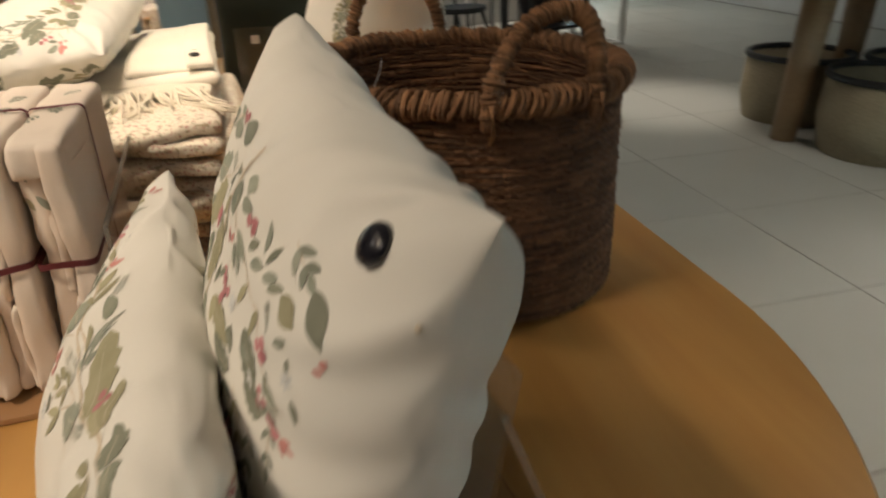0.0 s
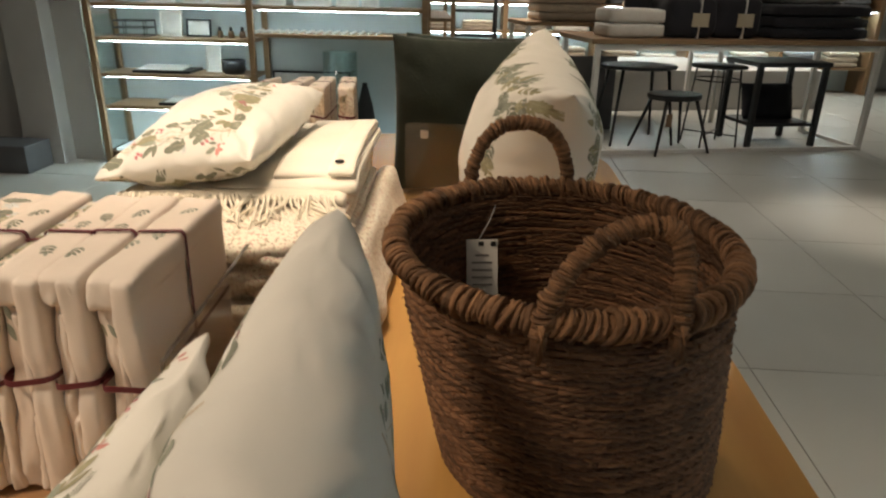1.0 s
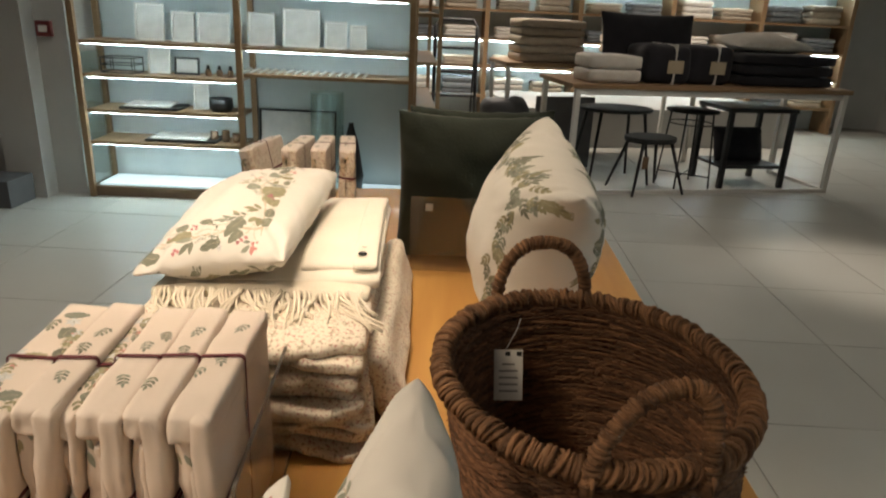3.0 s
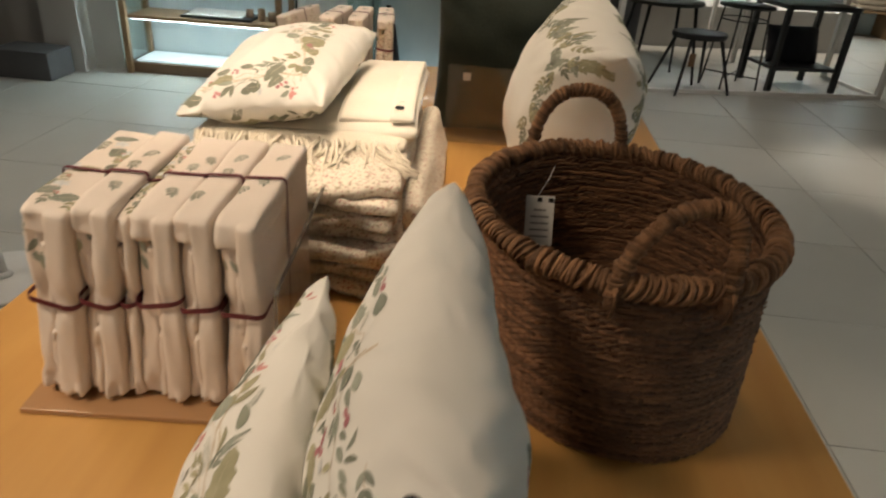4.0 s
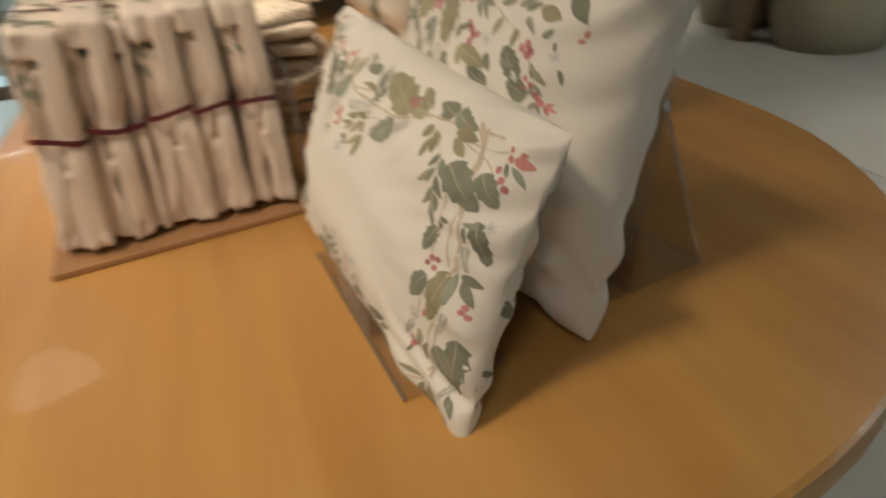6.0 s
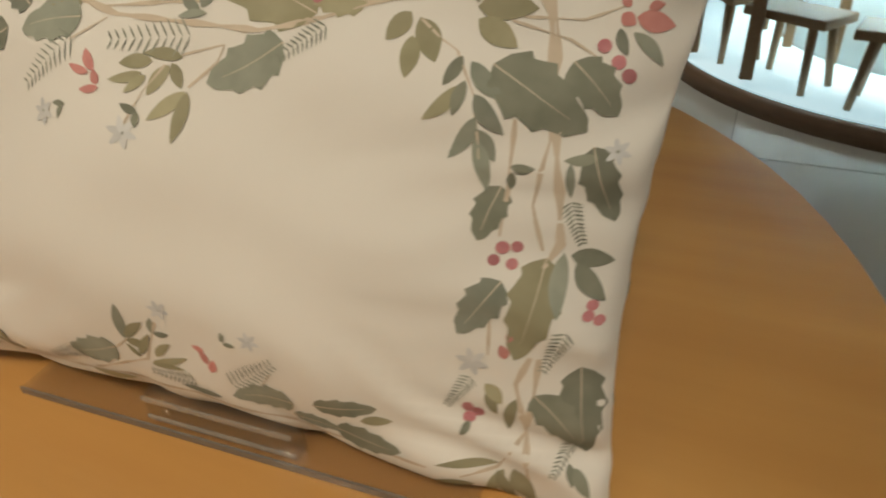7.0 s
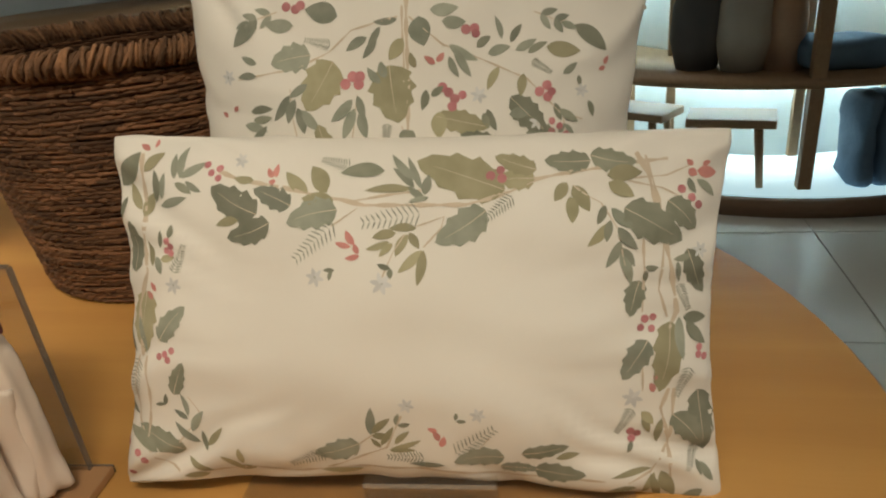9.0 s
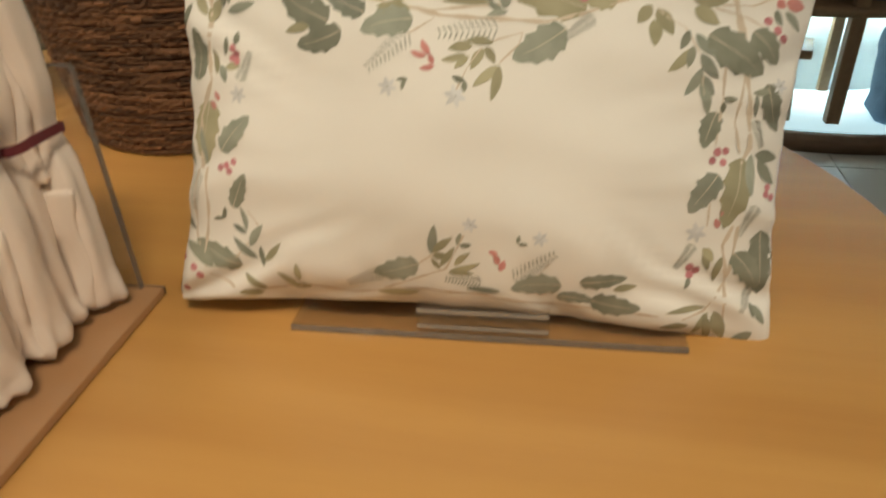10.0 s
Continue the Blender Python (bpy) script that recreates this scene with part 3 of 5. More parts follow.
    p.lf(232, 82, 216, 87, 5, O); p.lf(234, 83, 225, 92, 5, O); p.lf(244, 77, 236, 92, 7, O); p.lf(245, 76, 252, 87, 6, O)
    p.lf(250, 73, 231, 73, 6, O); p.lf(254, 88, 238, 103, 7, O); p.lf(255, 88, 251, 112, 7, O); p.lf(298, 61, 263, 83, 22, G, True)
    p.fern(316, 52, 140, 24, G); p.lf(233, 100, 224, 97, 4, D); p.lf(233, 100, 233, 107, 4, D); p.flower(227, 110, 8); p.flower(181, 106, 7)
    p.lf(195, 101, 187, 101, 3, D); p.lf(193, 101, 191, 108, 3, D); p.lf(371, 27, 339, 26, 15, D, True); p.lf(371, 23, 403, 28, 15, D, True)
    p.lf(382, 37, 407, 35, 12, O); p.lf(383, 42, 401, 52, 11, O); p.lf(354, 42, 345, 55, 9, O); p.lf(358, 44, 369, 62, 11, O)
    p.lf(356, 52, 357, 70, 9, O); p.lf(444, 30, 440, 26, 4, PK); p.lf(451, 30, 457, 27, 4, PK); p.lf(441, 33, 447, 37, 6, PK)
    p.lf(447, 34, 463, 35, 9, PK); p.lf(447, 40, 461, 52, 6, G); p.lf(441, 39, 446, 50, 5, G); p.berry(436, 47, 3.9); p.berry(443, 53, 3.9)
    p.berry(438, 59, 3.9); p.berry(448, 58, 3.9); p.lf(425, 55, 446, 75, 18, D, True); p.lf(393, 60, 435, 83, 25, D, True)
    p.lf(380, 58, 374, 71, 6, D); p.lf(382, 70, 367, 86, 7, O); p.lf(383, 68, 380, 83, 6, D); p.lf(384, 60, 400, 74, 8, G)
    p.lf(388, 73, 402, 88, 8, G); p.lf(390, 82, 380, 101, 7, G); p.lf(390, 87, 400, 100, 7, G); p.lf(390, 91, 398, 113, 7, G); p.flower(449, 90, 6)
    p.lf(439, 89, 453, 121, 15, D, True); p.lf(442, 93, 428, 96, 5, D); p.lf(431, 97, 433, 112, 4, G); p.lf(407, 101, 417, 101, 4, D)
    p.lf(408, 103, 408, 111, 4, D); p.lf(404, 110, 397, 135, 14, D, True); p.fern(433, 114, 66, 19, G); p.berry(408, 137, 3.9); p.berry(414, 136, 3.4)
    p.berry(405, 143, 3.4); p.berry(413, 144, 3.4); p.lf(437, 138, 456, 139, 9, D); p.lf(440, 141, 455, 158, 9, D); p.lf(434, 137, 436, 167, 8, G)
    p.berry(450, 160, 3.4); p.berry(449, 165, 3.4); p.berry(454, 167, 3.4); p.lf(427, 140, 420, 190, 21, O, True)
    p.lf(410, 152, 393, 180, 17, G, True); p.fern(441, 173, 110, 22, G); p.lf(416, 181, 420, 175, 5, PK); p.lf(416, 190, 413, 183, 5, PK)
    p.flower(401, 194, 8); p.fern(401, 203, 120, 20, G); p.lf(408, 205, 417, 215, 7, O); p.lf(423, 211, 421, 231, 6, O)
    p.lf(410, 207, 415, 222, 6, O); p.berry(401, 220, 3.9); p.berry(406, 222, 3.9); p.berry(402, 226, 3.9); p.lf(402, 228, 399, 236, 4, D)
    p.lf(450, 191, 459, 241, 20, D, True); p.lf(431, 208, 456, 236, 17, D, True); p.fern(452, 235, 109, 19, G); p.lf(455, 249, 465, 263, 6, D)
    p.lf(452, 247, 456, 258, 4, D); p.lf(419, 251, 388, 256, 5, O); p.lf(421, 255, 414, 276, 7, O); p.lf(426, 254, 439, 278, 11, O)
    p.lf(418, 256, 429, 283, 7, O); p.lf(458, 270, 443, 282, 9, D); p.lf(408, 266, 386, 269, 6, O); p.lf(206, 229, 172, 239, 17, G, True)
    p.fern(179, 239, 157, 28, G); p.lf(215, 221, 217, 198, 7, G); p.lf(216, 220, 230, 207, 6, O); p.lf(216, 222, 229, 222, 6, O)
    p.lf(222, 232, 215, 224, 4, O); p.lf(222, 230, 232, 214, 5, O); p.lf(234, 213, 236, 203, 4, D); p.lf(235, 213, 244, 212, 4, D)
    p.lf(232, 229, 243, 218, 5, O); p.lf(228, 234, 251, 226, 5, O); p.lf(228, 235, 247, 235, 4, O); p.flower(242, 197, 6)
    p.fern(252, 242, -177, 25, G); p.lf(206, 254, 173, 257, 6, O); p.lf(263, 218, 256, 216, 4, PK); p.lf(264, 226, 260, 218, 5, PK)
    p.lf(265, 231, 268, 222, 5, PK); p.lf(277, 209, 284, 209, 3, D); p.lf(276, 208, 277, 202, 3, D); p.flower(292, 204, 6)
    p.fern(276, 237, -39, 34, G); p.lf(311, 239, 274, 245, 16, G, True); p.lf(323, 236, 357, 230, 11, D, True); p.lf(308, 249, 337, 251, 9, G, True)
    p.lf(333, 250, 370, 254, 16, D, True); p.lf(348, 240, 365, 236, 6, O); p.lf(267, 248, 241, 247, 5, G); p.lf(64, 246, 23, 229, 17, D, True)
    p.lf(40, 250, 12, 232, 11, D); p.lf(60, 200, 73, 173, 12, D, True); p.lf(50, 210, 53, 200, 4, D); p.lf(51, 209, 41, 211, 3, D)
    p.lf(71, 217, 66, 199, 5, G); p.lf(71, 219, 58, 213, 5, G); p.lf(73, 229, 85, 211, 7, G); p.lf(78, 239, 58, 223, 7, G)
    p.lf(84, 245, 81, 228, 5, D); p.lf(84, 241, 99, 224, 6, O); p.lf(84, 264, 65, 253, 7, O); p.lf(80, 267, 59, 270, 7, O)
    p.lf(112, 260, 95, 247, 7, O); p.lf(112, 253, 112, 238, 6, O); p.lf(106, 260, 122, 257, 6, O); p.berry(11, 245, 3.9); p.berry(22, 252, 3.9)
    p.berry(27, 258, 3.9); p.berry(12, 271, 3.4); p.lf(41, 121, 36, 169, 24, O, True); p.lf(52, 158, 76, 131, 15, G, True)
    p.lf(31, 107, 26, 68, 16, D, True); p.lf(11, 140, 25, 171, 8, D); p.lf(32, 141, 39, 169, 6, G); p.berry(61, 83, 3.4); p.berry(64, 87, 3.4)
    p.berry(60, 90, 3.4); p.berry(64, 92, 3.4); p.lf(63, 81, 64, 71, 5, D); p.lf(54, 88, 56, 75, 4, D); p.lf(49, 102, 43, 83, 5, O)
    p.lf(55, 97, 67, 95, 6, O); p.lf(51, 95, 56, 108, 6, G); p.fern(67, 106, -68, 21, G); p.flower(66, 116, 7); p.lf(47, 127, 42, 121, 5, PK)
    p.lf(50, 121, 46, 114, 4, PK); p.berry(57, 168, 3.4); p.berry(63, 165, 3.4); p.berry(52, 170, 3.4); p.berry(60, 172, 3.4)
    p.fern(30, 175, 102, 29, G); p.lf(9, 210, 22, 222, 6, D); p.lf(21, 50, 17, 68, 6, D); p.lf(5, 206, 2, 230, 6, D)


def holly_spray(p):
    """The hanging holly bunch of the square cushion."""
    # the tips of the bunch, spread out below the upper seam
    p.sprig(100, 66, 160, 24, 2, 17, 9, G); p.sprig(312, 66, 20, 24, 2, 17, 9, G); p.lf(84, 74, 62, 94, 14, G); p.lf(346, 76, 372, 96, 14, D)
    p.twig([(208, 52), (211, 106), (212, 172)], 3.5); p.twig([(205, 62), (208, 106), (208, 150)], 2.0)
    p.twig([(202, 71), (164, 81), (145, 99), (118, 112), (66, 121)], 1.5)
    p.twig([(211, 71), (239, 93), (270, 104), (307, 119), (335, 146), (354, 151)], 1.5); p.twig([(114, 128), (115, 151), (119, 169)], 1.0)
    p.twig([(170, 132), (168, 150), (166, 168)], 1.0); p.lf(151, 70, 124, 64, 18, G); p.lf(114, 77, 90, 76, 12, G); p.berry(108, 62, 5.0)
    p.berry(116, 64, 5.0); p.berry(120, 61, 5.0); p.fern(146, 93, -169, 21, G); p.lf(130, 101, 97, 108, 22, G, True); p.lf(84, 108, 70, 102, 6, G)
    p.lf(84, 118, 66, 119, 6, G); p.flower(56, 119, 7); p.lf(149, 106, 127, 145, 30, O, True); p.lf(196, 109, 204, 154, 34, O, True)
    p.berry(160, 124, 5.6); p.berry(166, 118, 5.6); p.berry(172, 118, 5.6); p.berry(171, 124, 5.6); p.lf(177, 87, 160, 98, 8, G)
    p.lf(185, 86, 174, 104, 7, G); p.lf(188, 79, 178, 93, 6, G); p.lf(207, 88, 196, 105, 11, O); p.lf(202, 73, 182, 75, 6, G)
    p.lf(219, 71, 224, 94, 18, G); p.lf(228, 66, 251, 64, 11, G); p.lf(238, 75, 257, 75, 10, G); p.berry(257, 81, 5.0); p.berry(264, 80, 5.0)
    p.berry(265, 84, 4.4); p.lf(244, 93, 267, 105, 8, G); p.lf(248, 95, 262, 118, 7, G); p.lf(244, 102, 252, 118, 6, G); p.lf(266, 95, 277, 86, 7, D)
    p.lf(275, 100, 293, 94, 8, G); p.lf(286, 88, 280, 70, 5, G); p.lf(293, 91, 302, 76, 6, D); p.lf(297, 97, 314, 88, 7, G)
    p.lf(307, 99, 323, 90, 6, D); p.lf(322, 94, 350, 97, 13, O); p.fern(311, 105, 31, 17, G); p.lf(304, 115, 302, 133, 8, O); p.berry(323, 124, 5.0)
    p.berry(317, 129, 5.0); p.berry(324, 133, 5.0); p.berry(327, 129, 4.4); p.lf(233, 108, 224, 102, 5, PK); p.lf(234, 106, 240, 99, 5, PK)
    p.berry(239, 126, 5.0); p.berry(244, 130, 5.0); p.berry(249, 135, 5.0); p.berry(247, 141, 5.0); p.berry(255, 132, 4.4)
    p.lf(226, 128, 223, 144, 7, D); p.lf(230, 133, 240, 125, 6, D); p.lf(217, 111, 213, 99, 6, O); p.flower(268, 132, 7)
    p.lf(275, 143, 283, 160, 7, D); p.lf(272, 146, 277, 158, 6, D); p.lf(237, 145, 237, 166, 13, O); p.lf(284, 171, 254, 163, 16, D, True)
    p.lf(332, 168, 307, 162, 19, D, True); p.flower(316, 153, 7); p.lf(293, 147, 310, 146, 9, G); p.lf(334, 143, 350, 153, 7, D)
    p.lf(330, 138, 336, 152, 6, D); p.berry(341, 164, 5.0); p.berry(346, 169, 5.0); p.lf(371, 107, 374, 100, 4, PK); p.lf(372, 109, 366, 111, 4, PK)
    p.flower(352, 128, 6); p.lf(358, 136, 363, 149, 5, D); p.lf(349, 116, 351, 125, 4, D); p.lf(60, 147, 64, 142, 4, PK)
    p.lf(52, 152, 46, 148, 4, PK); p.lf(77, 147, 98, 144, 7, D); p.lf(79, 154, 97, 151, 7, D); p.lf(71, 158, 92, 163, 8, G)
    p.lf(78, 170, 92, 158, 6, G); p.lf(113, 133, 99, 154, 8, G); p.lf(118, 136, 111, 156, 8, G); p.lf(120, 143, 125, 164, 9, G)
    p.lf(124, 145, 138, 161, 9, G); p.lf(166, 136, 148, 154, 9, G); p.lf(168, 143, 158, 168, 9, G); p.lf(173, 145, 178, 167, 9, G)
    p.lf(170, 133, 176, 153, 7, G); p.fern(195, 155, 93, 18, G); p.lf(216, 160, 207, 173, 14, D); p.lf(193, 119, 189, 106, 8, G)
    p.lf(189, 123, 178, 111, 7, G); p.lf(128, 124, 113, 135, 7, G); p.lf(284, 110, 275, 128, 7, O); p.lf(336, 115, 347, 106, 6, G)
    flat = p.lay
    p.lay = lambda x, y: flat(198 + (x - 220) * 0.87, y * 0.95 + 14)
    p.leaf(262, 142, 10, 50, 23, O, True); p.leaf(330, 126, 40, 46, 28, D, True); p.leaf(200, 160, 100, 50, 24, D, True); p.leaf(150, 150, 70, 46, 22, O, True)
    p.sprig(230, 150, 70, 70, 4, 22, 10, G); p.sprig(300, 150, 60, 60, 3, 20, 9, D); p.sprig(330, 170, 60, 60, 3, 18, 8, O); p.leaf(290, 190, 60, 40, 18, D, True)
    p.berries(372, 150, 4, 3); p.berries(330, 205, 4, 4); p.sprig(360, 180, 80, 50, 3, 17, 8, D); p.sprig(380, 140, 80, 50, 3, 16, 7, G)
    p.buds(395, 165, 10, 8); p.leaf(350, 225, 70, 34, 16, D, True); p.sprig(300, 230, 60, 44, 3, 18, 8, O); p.sprig(365, 235, 35, 30, 2, 20, 8, D)
    p.fern(345, 250, 80, 28); p.sprig(395, 230, 60, 26, 2, 14, 7, D); p.sprig(150, 200, 110, 60, 3, 20, 9, D); p.sprig(90, 170, 110, 60, 3, 18, 8, O); p.berries(120, 210, 4, 3)


def edge_trail(p, w, h, seed):
    """A thin garland close to the edges of a cushion, its middle left plain."""
    rnd = random.Random(seed)
    wm, hm = w * 1000, h * 1000
    spots = [(x, rnd.uniform(45, 75), 0) for x in range(36, int(wm) - 30, 17)]
    spots += [(sx + rnd.uniform(-16, 16), y, 90) for sx in (58, wm - 84) for y in range(80, int(hm) - 40, 20)]
    for k, (x, y, way) in enumerate(spots):
        p.sprig(x, y, way + rnd.uniform(-40, 40), rnd.uniform(26, 40), 3, rnd.uniform(17, 25), rnd.uniform(9, 13), rnd.choice((D, O, O, G, G)))
        if k % 2 == 0:
            p.leaf(x + 8, y + rnd.uniform(-14, 14), rnd.uniform(0, 360), rnd.uniform(26, 40), rnd.uniform(15, 22), rnd.choice((O, G)), True)


def print_scaled(p, f):
    """Lets a motif drawn for one size fill another."""
    lay = p.lay
    p.lay = lambda x, y: lay(x * f, y * f)
    return p


def oblong_cushion(m, label, seed=1, w=0.488, h=0.291, thick=0.128, drop=0.0):
    """A long holly cushion; drop slides its front print down the cover, in millimetres."""
    t = thing("oblong_cushion", label, "cushion", "holly print cushions", m=m)
    bm = cushion_mesh(w, h, thick, seed=seed, pinch=0.035, crease=0.0052, blunt=0.018, waist=0.068, arch=3.2)
    p, q = Print(bm, front_lay(w, h)), Print(bm, back_lay(w, h))
    flat = p.lay
    p.lay = lambda x, y: flat(x, y + drop)
    wreath_border(print_scaled(p, w / 0.48))
    wreath_border(print_scaled(q, w / 0.48))
    part("cover", bm, COTTON, t, smooth=True)
    p.done(t)
    q.done(t)
    return t


def square_cushion(m, label, seed=2, w=0.42, h=0.39, thick=0.174, spray=True):
    t = thing("square_cushion", label, "cushion", "holly print cushions", m=m)
    bm = cushion_mesh(w, h, thick, seed=seed, pinch=0.085, crease=0.0055, power=0.42, folds=0.0045 if spray else 0.003)
    p, q = Print(bm, front_lay(w, h)), Print(bm, back_lay(w, h))
    if spray:
        holly_spray(p)
    else:
        edge_trail(p, w, h, seed)
    if spray:
        holly_spray(q)
    else:
        edge_trail(q, w, h, seed)
    part("cover", bm, COTTON, t, smooth=True)
    p.done(t)
    q.done(t)
    return t


oblong = oblong_cushion(pose(-0.126, 0.426, 0.7515, 0, 0, -82.8) @ pose(0, 0, 0, -21, 0, 0) @ pose(0, 0, 0, 0, 3.5, 0), "white oblong cotton cushion with holly border print on acrylic stand")
square = square_cushion(pose(0.033, 0.456, 0.774, 0, 0, -81.6) @ pose(0, 0, 0, -12) @ pose(0, 0, 0, 0, 5, 0), "white square cotton cushion with hanging holly print and black button")
far_square = square_cushion(pose(0.262, 1.70, 0.787, 0, 0, -85.0) @ pose(0, 0, 0, -12) @ pose(0, 0, 0, 0, 10, 0), "white square cotton cushion with leaf border beside the basket", seed=5, w=0.51, h=0.44, thick=0.31, spray=False)

# round black security button pinned through the square cushion
mb = lathe([(0.0, -0.006), (0.008, -0.0056), (0.0115, -0.003), (0.012, 0.0), (0.0, 0.0)], 28)
btn = part("button", mb, MAGNET, square, "round glossy black security button")
pin = part("pin", lathe([(0.0, -0.003), (0.0014, -0.0025), (0.002, 0.0), (0.0, 0.0)], 12), TWIG, square, "small metal pin head")


def on_front(ob, body, x, z, w):
    me = body.data
    tree = BVHTree.FromPolygons([v.co for v in me.vertices], [p.vertices[:] for p in me.polygons])
    hit, nrm, _, _ = tree.ray_cast(Vector((x, -0.5, z)), Vector((0, 1, 0)))
    if hit is None:
        hit, nrm, _, _ = tree.find_nearest(Vector((x, 0, z)))
    ob.matrix_local = Matrix.Translation(hit) @ (-nrm).to_track_quat("Z", "Y").to_matrix().to_4x4()


square_cover = [c for c in square.children if c.name.startswith("cover")][0]
at_btn = square.matrix_world.inverted() @ Vector((0.099, 0.265, 1.108))
on_front(btn, square_cover, at_btn.x - 0.012, at_btn.z, 0)
on_front(pin, square_cover, at_btn.x + 0.028, at_btn.z - 0.02, 0)


# acrylic easels behind and under the cushions
def easel(m, label, width=0.32, back=0.16, depth=0.11):
    t = thing("acrylic_easel", label, "display stand", m=m)
    part("base_plate", boxed((width, depth, 0.005), (0, depth / 2 - 0.02, 0.0035), 0.001), ACRYLIC, t)
    part("front_lip", boxed((0.105, 0.012, 0.022), (0.0, -0.012, 0.0165), 0.002), ACRYLIC, t, "thick clear front tab")
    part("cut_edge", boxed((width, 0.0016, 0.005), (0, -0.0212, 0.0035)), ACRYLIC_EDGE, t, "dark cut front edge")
    # two thin pale strips paint the highlights along the front tab
    part("lip_highlight", boxed((0.104, 0.0012, 0.0035), (0.0, -0.0188, 0.0255)), ACRYLIC_SHINE, t, "pale strip painted as a highlight on the tab")
    part("lip_highlight", boxed((0.104, 0.0012, 0.0025), (0.0, -0.0188, 0.0105)), ACRYLIC_SHINE, t, "pale strip painted as a highlight on the tab")
    part("back_rest", boxed((width * 0.8, 0.005, back), (0, 0.06, back / 2 + 0.006), 0.001, m=pose(0, 0.03, 0, -20) ), ACRYLIC, t)
    return t


easel(pose(-0.123, 0.41, TZ, 0, 0, -86), "clear acrylic easel under the oblong cushion", 0.315)
bs = thing("acrylic_easel", "clear acrylic wedge stand behind the square cushion", "display stand", m=pose(0.1, 0.43, TZ, 0, 0, -80.5))
part("base_plate", boxed((0.26, 0.2, 0.005), (0, 0.03, 0.0035), 0.001), ACRYLIC, bs)
part("back_rest", boxed((0.26, 0.005, 0.24), (0, 0, 0.12), 0.001, m=pose(0, 0.02, 0.004, -11)), ACRYLIC, bs)
for ex in (-0.1306, 0.1306):
    part("cut_edge", boxed((0.0012, 0.0055, 0.22), (ex, 0, 0.11), 0, m=pose(0, 0.13, 0.004, 20)), ACRYLIC_SHINE, bs)
part("prop", boxed((0.26, 0.005, 0.22), (0, 0, 0.11), 0.001, m=pose(0, 0.13, 0.004, 20)), ACRYLIC, bs)

# ---------------------------------------------------------------- seagrass basket
BC = (0.355, 0.905)
basket = thing("seagrass_basket", "brown woven seagrass basket with two looped handles", "basket", m=pose(BC[0], BC[1], TZ))
BH = 0.315


def basket_r(z):
    return 0.185 + 0.014 * (z / BH) ** 0.8


def basket_c(z):
    """The soft basket leans: its axis drifts as it rises."""
    return -0.045 * z / BH, -0.03 * z / BH


def basket_k(z):
    """The mouth is a little longer than wide."""
    return 1.0 + 0.14 * z / BH


def build_weave(inset=0.0, seed=4):
    bm = bmesh.new()
    rows, stakes, seg = 62, 150, 300
    rnd = random.Random(seed)
    for k in range(rows):
        z = 0.006 + (BH - 0.01) * k / (rows - 1)
        ph = (k % 2) * math.pi
        sway = rnd.uniform(0, 6.28)
        pts = []
        for i in range(seg):
            a = math.tau * i / seg
            wob = noise.noise((math.cos(a) * 5, math.sin(a) * 5, k * 0.7))
            r = basket_r(z) - inset + 0.0011 * math.cos(stakes / 2 * a + ph) + 0.0022 * wob + 0.0012 * noise.noise((a * 22, k * 1.7, 3.0))
            ox, oy = basket_c(z)
            pts.append((ox + r * math.cos(a), oy + r * basket_k(z) * math.sin(a), z + 0.0016 * wob + 0.0013 * math.sin(7 * a + sway) + 0.001 * noise.noise((a * 15, k * 3.1, 0.0))))
        # each row is laid in short strands so that their colour can vary
        parts_n = 30
        off = rnd.randrange(seg)
        step = seg // parts_n
        for s in range(parts_n):
            run = [pts[(off + s * step + j) % seg] for j in range(step + 1)]
            tube(bm, run, rnd.uniform(0.0024, 0.0037), 5, r_end=rnd.uniform(0.0022, 0.0036), flat=0.9)
    return bm


part("weave", build_weave(), WICKER, basket, smooth=True)
part("inner_weave", build_weave(0.0085, 14), WICKER, basket, "shaded woven inner wall", smooth=True)


def leaning(bm):
    for v in bm.verts:
        ox, oy = basket_c(v.co.z)
        v.co.x += ox
        v.co.y = v.co.y * basket_k(v.co.z) + oy
    return bm


part("lining", leaning(lathe([(0.0, 0.004), (basket_r(0) - 0.005, 0.004), (basket_r(0) - 0.0035, 0.006)] + [(basket_r(BH * k / 10) - 0.0035, BH * k / 10) for k in range(1, 11)] + [(basket_r(BH * k / 10) - 0.0055, BH * k / 10) for k in range(10, 0, -1)] + [(basket_r(0) - 0.0055, 0.012), (0, 0.012)], 64)), WICKER, basket)


def wrapped(bm, pts, r, wraps, closed, seed=0, strand=0.0042, lean=0.9):
    """Strands wound round a core that follows points."""
    rnd = random.Random(seed)
    n = len(pts)
    P = [Vector(p) for p in pts]
    for w in range(wraps):
        s0 = (w / wraps) * n if closed else (0.03 + 0.94 * w / wraps) * (n - 1)
        loop = []
        rr = r * rnd.uniform(0.86, 1.26)
        slant = lean * rnd.uniform(0.1, 1.0)
        turn = rnd.uniform(-0.6, 0.6)
        for j in range(12):
            a = math.tau * j / 12
            s = s0 + slant * math.sin(a + turn) * n / wraps * 1.0
            s = s % n if closed else max(0, min(n - 1.001, s))
            i0 = int(s)
            f = s - i0
            p = P[i0 % n].lerp(P[(i0 + 1) % n], f)
            d = (P[(i0 + 1) % n] - P[i0 % n]).normalized()
            side = d.cross(Vector((0, 0, 1)))
            if side.length < 1e-3:
                side = Vector((1, 0, 0))
            side.normalize()
            up = side.cross(d)
            loop.append(p + (side * math.cos(a) + up * math.sin(a)) * rr)
